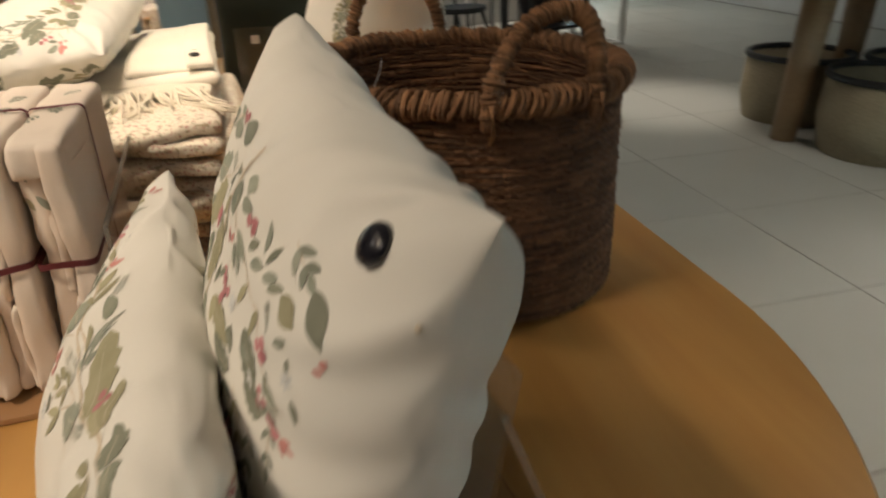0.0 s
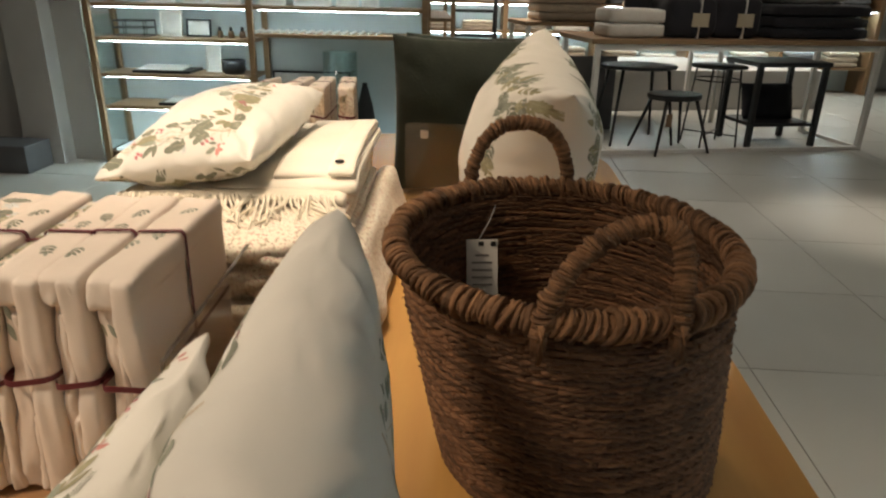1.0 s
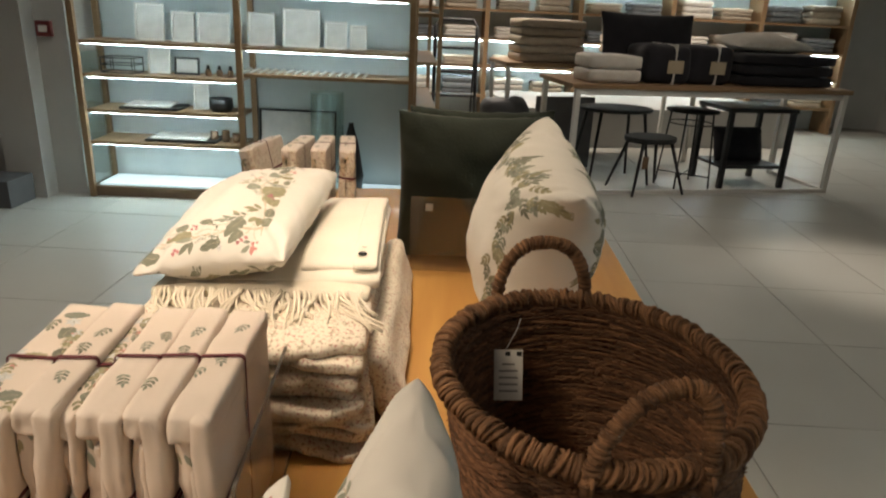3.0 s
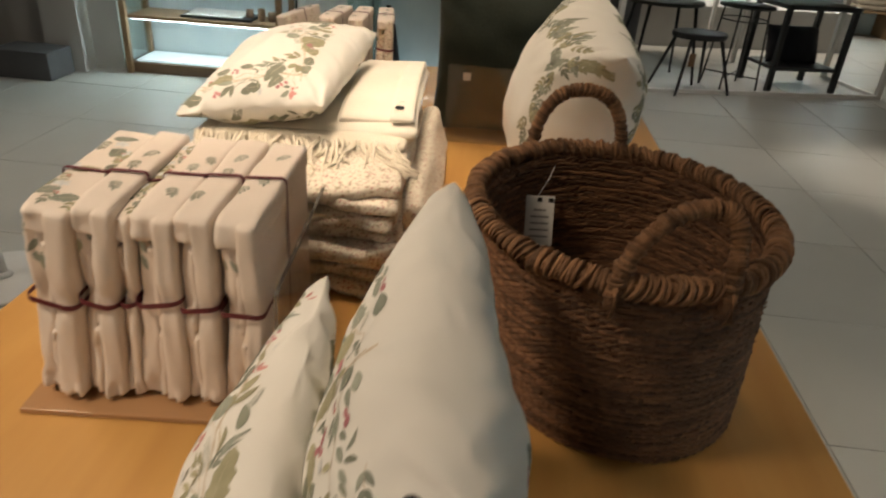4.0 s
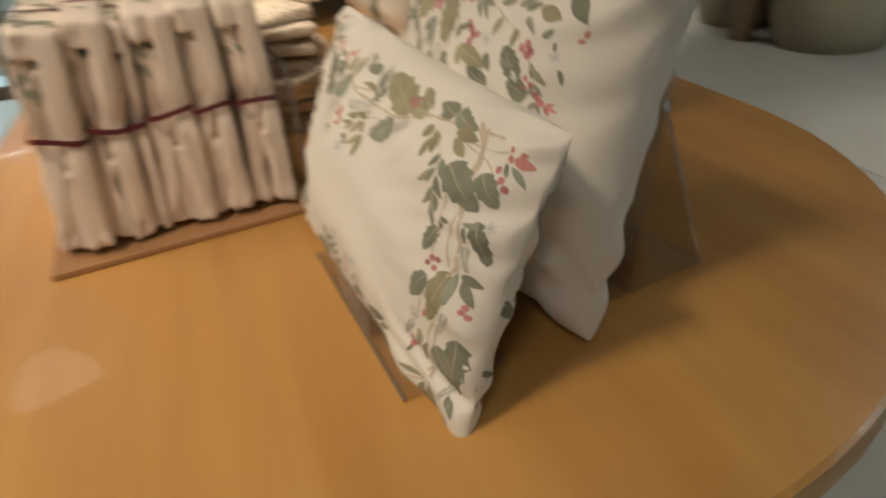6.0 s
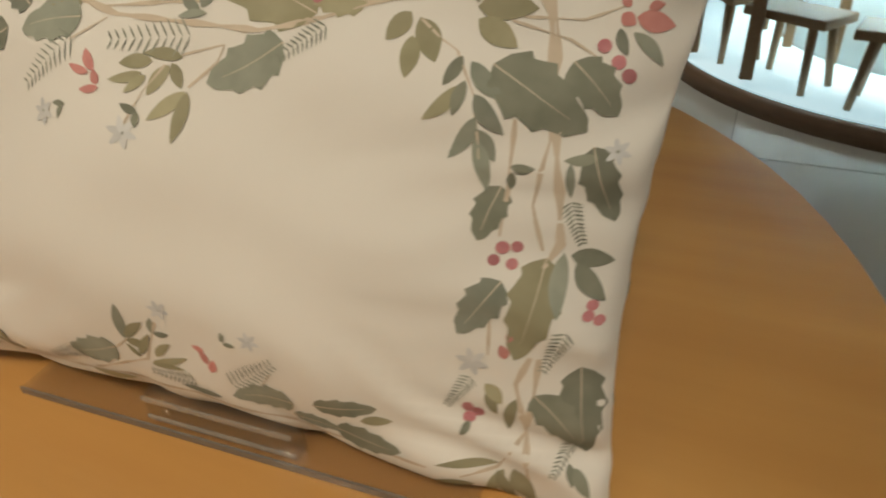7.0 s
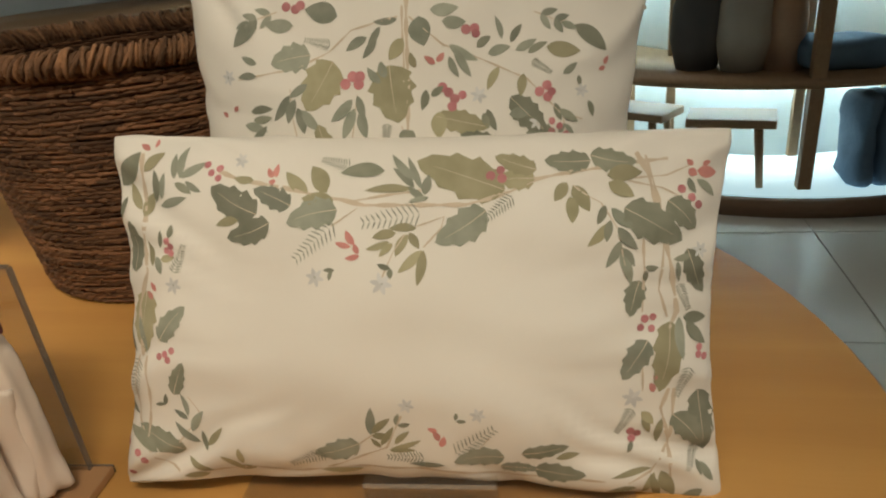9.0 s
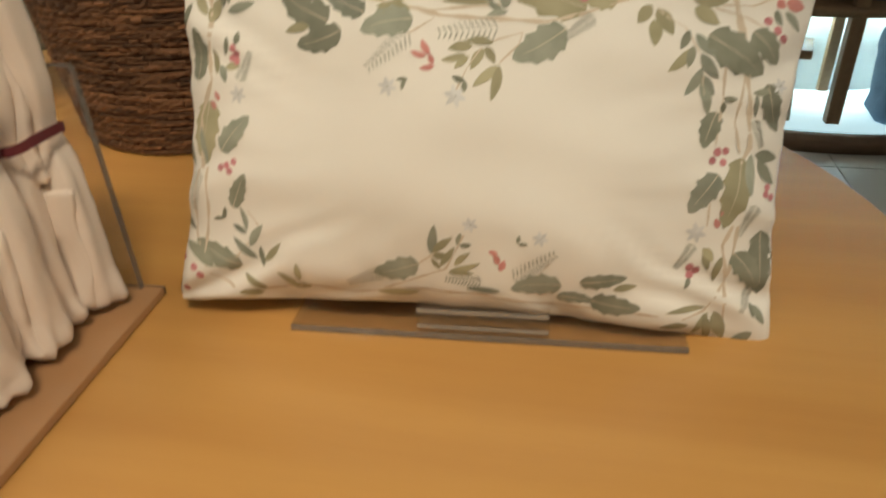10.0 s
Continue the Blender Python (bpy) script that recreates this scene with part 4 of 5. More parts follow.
        tube(bm, loop, strand * rnd.uniform(0.6, 1.15), 5, closed=True)
    return bm


rim_pts = [(-0.045 + 0.2 * math.cos(math.tau * k / 180), -0.03 + 0.228 * math.sin(math.tau * k / 180), BH + 0.004 + 0.002 * noise.noise((k * 0.2, 0, 0))) for k in range(180)]
bm = bmesh.new()
tube(bm, rim_pts, 0.0108, 8, True)
wrapped(bm, rim_pts, 0.0122, 250, True, 3, 0.0031, 1.9)
part("rim", bm, WICKER_RIM, basket, "thick wrapped rim", smooth=True)


def basket_handle(a, lean, seed, half=0.077, height=0.1, skew=0.0):
    ux, uy = math.cos(a), math.sin(a)
    tx, ty = -uy, ux
    pts = []
    for k in range(37):
        t = math.pi * k / 36
        s = math.copysign(abs(math.cos(t)) ** 0.8, math.cos(t)) * half
        z = BH - 0.02 + (height + 0.02) * math.sin(t) ** 0.85
        o = 0.228 + lean * (math.sin(t) ** 2)
        s += skew * math.sin(t) ** 2
        pts.append((-0.045 + ux * o + tx * s, -0.03 + uy * o + ty * s, z))
    bm = bmesh.new()
    tube(bm, pts, 0.0078, 8)
    for end in (pts[0], pts[-1]):
        q = Vector(end)
        tube(bm, [q + Vector((ux * 0.012, uy * 0.012, 0.03)), q + Vector((ux * 0.016, uy * 0.016, 0.0)), q + Vector((ux * 0.006, uy * 0.006, -0.012))], 0.004, 6, r_end=0.002)
    core = part("handle", bm, WICKER_RIM, basket, "looped wrapped handle", smooth=True)
    tagged(part("wrapping", wrapped(bmesh.new(), pts, 0.0086, 116, False, seed, 0.0021, 1.3), WICKER_RIM, core, smooth=True), kind="stuff")


basket_handle(radians(-84), -0.03, 7, half=0.064, height=0.09, skew=0.036)
basket_handle(radians(101), 0.004, 8)
bm = bmesh.new()
rnd = random.Random(12)
for k in range(150):
    a, z = rnd.uniform(0, math.tau), rnd.uniform(0.01, BH)
    r = basket_r(z) + 0.003
    d = rnd.uniform(-0.03, 0.03)
    ox, oy = basket_c(z)
    tube(bm, [(ox + r * math.cos(a), oy + r * basket_k(z) * math.sin(a), z), (ox + (r + 0.003) * math.cos(a + d), oy + (r + 0.003) * basket_k(z) * math.sin(a + d), z + rnd.uniform(-0.004, 0.006))], 0.0009, 4)
tagged(part("fibre_fuzz", bm, WICKER_RIM, basket), kind="stuff")

tag = thing("price_tag", "white price tag hanging inside the woven basket", "price tag", m=pose(0.216, 1.02, 0.965, 0, 0, 0) @ pose(0, 0, 0, -14, -3))
card = part("card", boxed((0.046, 0.0012, 0.083), (0, 0, 0), 0.0), PAPER, tag)
for k in range(5):
    part("text_bar", boxed((0.03 if k else 0.02, 0.0006, 0.003), (0, -0.0014, 0.018 - 0.011 * k)), INK, card)
for kx in (-0.001, 0.017):
    part("logo_mark", boxed((0.008, 0.0006, 0.007), (kx, -0.0014, 0.035)), BLACKINK, card)
part("cord", tubed([(-0.005, 0, 0.04), (0.012, 0.004, 0.07), (0.02, 0.01, 0.09)], 0.0008, 5), PAPER, tag)


# ---------------------------------------------------------------- folded bed linen in a clear tray
def top_lay(x0, y0, z):
    return lambda x, y: (Vector((x0 + x / 1000, y0 - y / 1000, z)), Vector((0, 0, -1)))


def ribbon(bm, pts, width, axis, thick=0.0012):
    """A closed flat band round a bundle: points in order, width along axis."""
    ax = Vector(axis) * width / 2
    P = [Vector(p) for p in pts]
    c = sum(P, Vector()) / len(P)
    rings = []
    for p in P:
        d = (p - c).normalized() * thick
        rings.append([bm.verts.new(q) for q in (p - ax, p - ax + d, p + ax + d, p + ax)])
    n = len(P)
    for i in range(n):
        a, b = rings[i], rings[(i + 1) % n]
        for k in range(4):
            bm.faces.new((a[k], a[(k + 1) % 4], b[(k + 1) % 4], b[k]))
    bmesh.ops.recalc_face_normals(bm, faces=bm.faces)
    return bm


def rounded_loop(hx, hy, r, n=5):
    pts = []
    for cx, cy, a0 in ((hx - r, hy - r, 0), (-hx + r, hy - r, 90), (-hx + r, -hy + r, 180), (hx - r, -hy + r, 270)):
        for k in range(n + 1):
            a = radians(a0 + 90 * k / n)
            pts.append((cx + r * math.cos(a), cy + r * math.sin(a)))
    return pts


def linen_bundle(m, label, w=0.062, d=0.30, h=0.295, seed=0, floral=0, bands=True, mat=None, inner=None):
    """A set of folded sheets standing on edge, tied with ribbon: front towards -y."""
    t = thing("sheet_bundle", label, "bed linen", "tied sheet bundles", m=m)
    rnd = random.Random(seed)
    mat = mat or SHEET
    zb = 0.163 * h / 0.295 + rnd.uniform(-0.006, 0.006)
    split = rnd.uniform(0.40, 0.48)

    def column(x0, x1, dd, hh, sd, rough, back=0.0):
        """One thick fold of cloth on edge, its front rounded, tucked in under the ribbon and loose at its foot."""
        lw = x1 - x0

        def wavy(v):
            ease = min(1.0, max(0.0, (-v.y - d * 0.12) / (d * 0.3)))
            tie = math.exp(-((v.z - zb) / 0.022) ** 2)
            foot = max(0.0, 1 - v.z / 0.045)
            v.x = v.x * (1 - (0.13 * tie - 0.10 * foot) * ease) - (v.x + (x0 + x1) / 2) * 0.10 * v.z / h
            v.x += ease * rough * (0.008 * noise.noise((v.z * 7, sd * 2.3, 0.3)) + 0.004 * noise.noise((v.z * 30, sd, v.y * 20)))
            v.y += ease * (0.006 * tie + 0.008 * rough * noise.noise((v.z * 11, sd * 4.1, v.x * 60)) + 0.014 * foot * noise.noise((v.x * 90, sd, v.z * 30)))
            v.z += ease * foot * 0.007 * (1 + noise.noise((v.x * 110, sd * 1.9, v.y * 40)))
            return v

        return soft_box((lw, dd, hh), min(lw / 2 - 0.0005, 0.0085), (7, 22, 44), 0.0012 * rough, 26, sd, ((x0 + x1) / 2, back, 0), 0.001 * rough, wavy)

    # the loose inner fold, then the smooth outer one
    a = column(-w / 2, -w / 2 + w * split, d - 0.018, h - 0.012, seed * 5, 1.0, 0.006)
    if floral:
        edge = Print(a, lambda x, y: (Vector((-w / 2 + x / 1000, -d / 2 - 0.1, h - y / 1000)), Vector((0, 1, 0))))
        for j in range(5 if floral == 1 else 9):
            edge.leaf(rnd.uniform(2, 1000 * w * split - 3), rnd.uniform(14, 80), rnd.uniform(50, 130), rnd.uniform(14, 26), rnd.uniform(7, 12), rnd.choice((O, G, G)))
        edge.done(t, label="printed leaf sprays")
    part("fold", a, inner or mat, t)
    part("fold", column(-w / 2 + w * (split + 0.03), w / 2, d, h - 0.003, seed * 5 + 1, 0.55), inner or mat, t)
    # thin plies that peep out between the two folds
    for k in range(2):
        sd = seed * 9 + k
        xk = -w / 2 + w * (split + 0.015) + rnd.uniform(-0.003, 0.003)
        zk = (0.012, h * 0.42)[k]

        def crumple(v, sd=sd):
            v.x += 0.005 * noise.noise((v.z * 26, sd * 1.3, 0.4))
            v.y += 0.010 * noise.noise((v.z * 22, sd * 2.7, 0.9))
            return v

        part("ply", soft_box((0.010, d * 0.5, h * (0.36, 0.42)[k]), 0.0045, (3, 8, 24), 0.001, 30, sd, (xk, -d * 0.235 + 0.004 * k, zk), 0.001, crumple), inner or mat, t)

    # the cover drawn over the top, its front corners tucked like wrapped paper
    def drape(v):
        s = max(0.0, min(1.0, (v.y + d / 2) / 0.045))
        v.z -= (1 - s) ** 2 * 0.004
        nip = (1 - s) * 0.07
        v.x = v.x * (1 - nip) + (1 - s) * 0.004 * noise.noise((v.x * 130, seed * 1.7, v.z * 60))
        v.y += 0.006 * noise.noise((v.x * 70, seed * 1.7, v.z * 40)) * (1 - s)
        v.x += 0.0022 * noise.noise((v.y * 9, seed, v.z * 6))
        return v

    cov_h = 0.036
    cover = soft_box((w * 0.905 + 0.0015, d - 0.004, cov_h), 0.0075, (14, 34, 8), 0.0022, 18, seed + 40, (0, 0.002, h - cov_h), 0.0008, drape)
    if floral:
        pr = Print(cover, top_lay(-w / 2, d / 2, h + 0.2))
        if floral == 1:
            for px, py in ((w * 360, 205), (w * 640, 70), (w * 420, 130)):
                px, py = px + rnd.uniform(-6, 6), py + rnd.uniform(-25, 25)
                pr.sprig(px, py, rnd.uniform(60, 120), 24, 3, 14, 6.5, rnd.choice((D, G)), spread=50)
        else:
            for k in range(9):
                px, py = rnd.uniform(6, w * 1000 - 6), 25 + (d * 1000 - 60) * (k + rnd.random()) / 9
                pr.leaf(px, py, rnd.uniform(0, 360), 36, 26, rnd.choice((D, O, G)), True)
                pr.sprig(px, py + 10, rnd.uniform(60, 120), 28, 3, 14, 7, rnd.choice((D, O)))
                if k % 2:
                    pr.flower(px - 6, py - 14, 13)
                    pr.buds(px + 4, py + 18, rnd.uniform(0, 360), 6)
        pr.done(t, label="printed leaf sprays")
    part("cover", cover, mat, t)
    if bands:
        hx = w / 2 * 0.96 + 0.0016
        by = -0.02 + rnd.uniform(-0.02, 0.02)
        bm = ribbon(bmesh.new(), [(x, by + 0.003 * math.sin(x * 90), z + h / 2 + 0.0015) for x, z in rounded_loop(hx, h / 2 + 0.0012, 0.008)], 0.0062, (0, 1, 0))
        part("ribbon", bm, RIBBON, t, "maroon tying ribbon")
        bm = ribbon(bmesh.new(), [(x, y, zb + 0.004 * math.sin(x * 60 + seed)) for x, y in rounded_loop(hx - 0.001, d / 2 - 0.001, 0.016)], 0.0072, (0, 0, 1))
        part("ribbon", bm, RIBBON, t, "maroon tying ribbon")
    return t


TRAY_R = 4.5
tray_m = pose(-0.486, 0.672, TZ, 0, 0, TRAY_R)
tray = thing("linen_tray", "clear acrylic tray with brown base holding sheet bundles", "display tray", m=tray_m)
part("base_board", boxed((0.362, 0.40, 0.008), (0.181, 0.2, 0.005), 0.0015), material("smoked_acrylic", (0.42, 0.24, 0.12), 0.2, second=(0.36, 0.2, 0.1), scale=5, coat=0.3), tray)
part("side_panel", boxed((0.005, 0.38, 0.2), (0.3585, 0.21, 0.109), 0.001), ACRYLIC, tray)
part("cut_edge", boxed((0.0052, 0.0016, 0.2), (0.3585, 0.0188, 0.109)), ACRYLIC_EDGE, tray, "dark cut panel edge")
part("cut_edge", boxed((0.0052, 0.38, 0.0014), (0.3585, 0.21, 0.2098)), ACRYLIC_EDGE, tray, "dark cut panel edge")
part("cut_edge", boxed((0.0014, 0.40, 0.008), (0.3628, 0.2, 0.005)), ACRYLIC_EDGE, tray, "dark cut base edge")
part("back_panel", boxed((0.35, 0.005, 0.2), (0.181, 0.396, 0.109), 0.001), ACRYLIC, tray)

BX = [(0.042, 0.172, 0.068, 2, 0.300, 1.0), (0.106, 0.176, 0.054, 1, 0.303, 0.5), (0.145, 0.176, 0.026, 2, 0.290, 0.0), (0.191, 0.176, 0.062, 1, 0.298, 0.0), (0.2505, 0.174, 0.053, 1, 0.299, -0.5), (0.313, 0.170, 0.060, 1, 0.298, -1.0)]
BL = ["folded floral and natural cotton sheet set tied with maroon ribbon", "folded natural cotton sheet set tied with maroon ribbon", "thin folded floral pillowcase set tucked between sheet bundles"]
for i, (bx, by, bw, fl, bh, rot) in enumerate(BX):
    linen_bundle(tray_m @ pose(bx, by, 0.0095, 0, (6.5, 5.0, 4.0, 3.0, 1.5, 0.3)[i], rot), BL[2] if i == 2 else BL[0] if fl == 2 else BL[1], bw, 0.302 if i != 2 else 0.285, bh, seed=i + 3, floral=fl)

# further bundles at the far end of the table
for i in range(4):
    linen_bundle(pose(-0.60 + 0.092 * i, 2.62 + 0.02 * i, TZ + 0.001, 0, 0, -6 + 5 * i) @ pose(0, 0, 0, 0, -12 if i == 0 else 0), "folded natural sheet bundle at the far end of the table", 0.066, 0.30, 0.25, seed=20 + i, floral=1, inner=QUILT)

# ---------------------------------------------------------------- quilts, throw and cushion
ST = 4.0
qx, qy = -0.262, 1.40


def quilt(i, z, h, dx, dy, w=0.43, d=0.70):
    t = thing("folded_quilt", "folded cream quilt with dense small flower print", "quilt", "stacked quilts", m=pose(qx + dx, qy + dy, z, 0, 0, ST + random.uniform(-1.5, 1.5)))
    for k in range(2):
        hh = h / 2

        def sag(v, k=k, i=i):
            f = max(0.0, -(v.y + d / 2 - 0.06) / 0.06)
            v.z += 0.017 * noise.noise((v.x * 9 + i, k * 3.0, v.y * 4)) * min(1, f + 0.25)
            v.y += 0.030 * noise.noise((v.x * 8, i * 3.3 + k, 0.2)) + 0.008 * noise.noise((v.x * 40, i + k, v.z * 40))
            v.x += 0.007 * noise.noise((v.y * 9, i * 2.3 + k, 0.7))
            return v

        part("fold", soft_box((w - 0.006 * k, d - 0.01 * k, hh + 0.003), hh / 2, (30, 40, 6), 0.0055, 15, i * 3 + k, (0.004 * k, 0, hh * k), 0.0015, sag), QUILT, t)
    return t


random.seed(5)
zq = TZ + 0.001
for i, h in enumerate((0.046, 0.042, 0.046, 0.042, 0.048)):
    quilt(i, zq, h, random.uniform(-0.006, 0.006), random.uniform(-0.006, 0.006))
    zq += h - 0.002
ZTOP = zq

# a quilt slumped on edge against the pile
side_q = thing("folded_quilt", "folded flower-print quilt standing on edge beside the pile", "quilt", "stacked quilts", m=pose(-0.008, 1.53, TZ + 0.001, 0, 0, 3.0) @ pose(0, 0, 0, 0, -20))


def slump(v):
    v.x += 0.012 * noise.noise((v.y * 5, v.z * 6, 1.0)) + 0.012 * (v.z / 0.17) ** 2
    v.z += 0.01 * noise.noise((v.y * 4, 3, 2))
    return v


part("fold", soft_box((0.060, 0.72, 0.150), 0.029, (6, 36, 12), 0.004, 12, 31, (0.01, 0, 0), 0.0015, slump), QUILT, side_q)
part("care_tag", boxed((0.03, 0.0015, 0.075), (0.045, -0.33, 0.06), 0, m=pose(0, 0, 0, 0, 8, 20)), PAPER, side_q, "hanging paper tag")

throw = thing("fringed_throw", "cream woven throw with knotted fringe on the quilts", "throw", m=pose(qx, qy, ZTOP - 0.001, 0, 0, ST))


def drape_throw(v):
    v.z += 0.004 * noise.noise((v.x * 9, v.y * 7, 0.3))
    return v


part("cloth", soft_box((0.42, 0.50, 0.022), 0.0105, (26, 34, 4), 0.004, 10, 51, (0.0, 0.095, 0), 0.001, drape_throw), CREAM, throw)
rnd = random.Random(9)
bm = bmesh.new()
for k in range(96):
    x = -0.2 + 0.395 * k / 95 + rnd.uniform(-0.004, 0.004)
    y0 = -0.152
    dx, L = 0.03 + 0.09 * noise.noise((k * 0.19, 1.3, 0.0)) + rnd.uniform(-0.012, 0.012), rnd.uniform(0.06, 0.13)
    pts = []
    for j in range(9):
        s = j / 8
        yy = y0 - L * s
        zz = 0.016 * (1 - s) + 0.006 + 0.004 * math.sin(s * 5 + k)
        if yy < -0.27:
            zz -= (abs(yy) - 0.27) * 0.22
        pts.append((x + dx * s * s + 0.006 * math.sin(s * 5 + k * 0.7), yy, zz))
    tube(bm, pts, rnd.uniform(0.0022, 0.0036), 6, r_end=0.002)
part("fringe", bm, CREAM, throw, "loose twisted fringe")

cover = thing("duvet_cover", "folded plain cream duvet cover with dark buttons", "bed linen", m=pose(-0.245, 1.56, ZTOP + 0.019, 0, 0, ST))


def cover_shape(v):
    v.z += 0.007 * noise.noise((v.x * 6, v.y * 5, 4.3)) - 0.012 * max(0.0, -v.y - 0.14) / 0.1
    v.y += 0.016 * noise.noise((v.x * 5, 1.7, 0.2)) - 0.10 * max(0.0, -v.x) * (v.y < 0)
    v.x += 0.006 * noise.noise((v.y * 6, 2.2, v.z * 20))
    return v


part("cloth", soft_box((0.40, 0.52, 0.026), 0.0125, (26, 34, 5), 0.003, 9, 61, (0, 0, 0), 0.0007, cover_shape), CREAM_LINEN, cover)
part("cloth", soft_box((0.16, 0.48, 0.016), 0.0075, (12, 32, 4), 0.002, 9, 62, (0.113, 0.015, 0.022), 0.0005, cover_shape), CREAM_LINEN, cover, "turned-back upper layer")
part("placket", soft_box((0.05, 0.47, 0.011), 0.005, (6, 30, 3), 0.002, 12, 63, (0.166, -0.01, 0.036), 0.0005, cover_shape), CREAM_LINEN, cover, "folded button placket")
for yy in (-0.15, -0.195):
    b = lathe([(0, 0.0), (0.009, 0.0), (0.0095, 0.002), (0.008, 0.0035), (0.0, 0.003)], 20)
    ob = part("button", b, MAGNET, cover, "dark button")
    ob.matrix_local = pose(0.160 + (0.018 if yy < -0.2 else 0), yy, 0.0405)

top_cushion = oblong_cushion(None, "white oblong cushion with holly border lying on the throw", seed=8, w=0.56, h=0.30, thick=0.165, drop=26)
near, far, side = Vector((-0.195, 1.21, 1.058)), Vector((-0.195, 1.765, 1.094)), Vector((-0.49, 1.225, 1.012))
ax = (near - far).normalized()
az = (near - side)
az = (az - ax * az.dot(ax)).normalized()
ay = az.cross(ax)
top_cushion.matrix_world = Matrix.Translation((side + (far - near) / 2)) @ Matrix((ax, ay, az)).transposed().to_4x4()

# dark velvet cushion behind a clear panel
dark = thing("velvet_cushion", "dark green velvet square cushion in acrylic stand", "cushion", m=pose(0.165, 2.12, TZ + 0.006, 0, 0, 3) @ pose(0, 0, 0, -6))
part("cover", cushion_mesh(0.48, 0.46, 0.15, 40, 36, 0.05, 0.004, 17), GREENCLOTH, dark, smooth=True)
dark2 = thing("velvet_cushion", "dark green velvet cushion leaning behind another", "cushion", m=pose(0.19, 2.26, TZ + 0.004, 0, 0, 4) @ pose(0, 0, 0, -8))
part("cover", cushion_mesh(0.48, 0.46, 0.14, 40, 36, 0.05, 0.006, 18), GREENCLOTH, dark2, smooth=True)
pan = thing("acrylic_easel", "clear smoky acrylic panel in front of dark cushion", "display stand", m=pose(0.165, 2.0, TZ, 0, 0, 2))
part("front_panel", boxed((0.37, 0.005, 0.235), (0, 0, 0.119), 0.001), ACRYLIC, pan)
part("base_plate", boxed((0.37, 0.2, 0.005), (0, 0.1025, 0.0035), 0.001), ACRYLIC, pan)
part("sticker", boxed((0.022, 0.001, 0.022), (-0.13, -0.004, 0.205), 0, m=pose(0, 0, 0)), PAPER, pan, "small pale sticker")


# ---------------------------------------------------------------- wall shelving
sv = thing("wall_shelving", "tall oak shelving with lit pale back and stocked boards", "shelving", m=shelf_m)
SW, SD, SHH = 2.49, 0.42, 2.3
part("back_panel", boxed((SW, 0.02, SHH), (SW / 2, SD, SHH / 2)), BACKPANEL, sv)
POSTX = (0.02, 1.205, SW - 0.02)
for px in POSTX:
    part("post", boxed((0.042, 0.042, SHH), (px, 0.0, SHH / 2), 0.003), OAK, sv)
    part("post", boxed((0.042, 0.042, SHH), (px, SD - 0.04, SHH / 2), 0.003), OAK, sv)
part("plinth", boxed((SW, SD - 0.03, 0.075), (SW / 2, SD / 2, 0.0385)), DARKOAK, sv)
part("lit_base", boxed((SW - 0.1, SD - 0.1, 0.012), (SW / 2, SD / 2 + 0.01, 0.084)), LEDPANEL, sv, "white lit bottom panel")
LEFTZ = (0.42, 0.66, 0.92, 1.16, 1.54, 1.90)
RIGHTZ = (0.97, 1.16, 1.54, 1.90)
for bay, zs in ((0, LEFTZ), (1, RIGHTZ)):
    xa, xb = POSTX[bay] + 0.022, POSTX[bay + 1] - 0.022
    for z in zs:
        board = part("shelf_board", boxed((xb - xa, SD - 0.04, 0.026), ((xa + xb) / 2, SD / 2 - 0.005, z), 0.002), OAK, sv)
        if z != 0.97:
            part("led_strip", boxed((xb - xa - 0.05, 0.016, 0.003), ((xa + xb) / 2, 0.035, z - 0.0148)), LED, board, "bright cool light strip")
part("side_panel", boxed((0.012, SD - 0.06, 1.0), (0.02, SD / 2, 0.58)), GLASS, sv)
# slatted rack
for k in range(15):
    part("slat", boxed((0.018, 0.30, 0.012), (1.20 + 0.065 * k, 0.2, 0.991), 0.002, m=None), WHITEMETAL, sv)


def on_shelf(x, y, z, rz=0.0):
    return shelf_m @ pose(x, y, z, 0, 0, rz)


def tray_stack(x, z, w, label):
    t = thing("serving_tray", label, "tray", "trays on shelf", m=on_shelf(x, 0.2, z))
    part("black_tray", boxed((w, 0.28, 0.02), (0, 0, 0.011), 0.004), BLACKMETAL, t)
    part("white_insert", boxed((w * 0.78, 0.22, 0.008), (-0.02, -0.01, 0.026), 0.002, m=pose(0, 0, 0.006, 4)), PAPER, t)


def photo_frame(x, z, w, h, label, mat=WHITEMETAL, y=0.22):
    t = thing("photo_frame", label, "photo frame", "frames on shelf", m=on_shelf(x, y, z) @ pose(0, 0, 0, -9))
    for sx in (-1, 1):
        part("side_bar", boxed((0.014, 0.014, h), (sx * (w / 2 - 0.007), 0, h / 2)), mat, t)
    part("bottom_bar", boxed((w - 0.028, 0.014, 0.014), (0, 0, 0.007)), mat, t)
    part("top_bar", boxed((w - 0.028, 0.014, 0.014), (0, 0, h - 0.007)), mat, t)
    part("picture_card", boxed((w - 0.03, 0.004, h - 0.03), (0, 0.004, h / 2)), PAPER, t)


def cup(x, z, r, h, label, mat, name="cup"):
    t = part(name, lathe([(0, 0.001), (r * 0.8, 0.0), (r, h * 0.3), (r * 0.96, h), (r * 0.88, h), (r * 0.88, h * 0.25), (0, h * 0.2)], 20), mat)
    t.matrix_world = on_shelf(x, 0.18, z)
    tagged(t, label, name, "small ware on shelf")


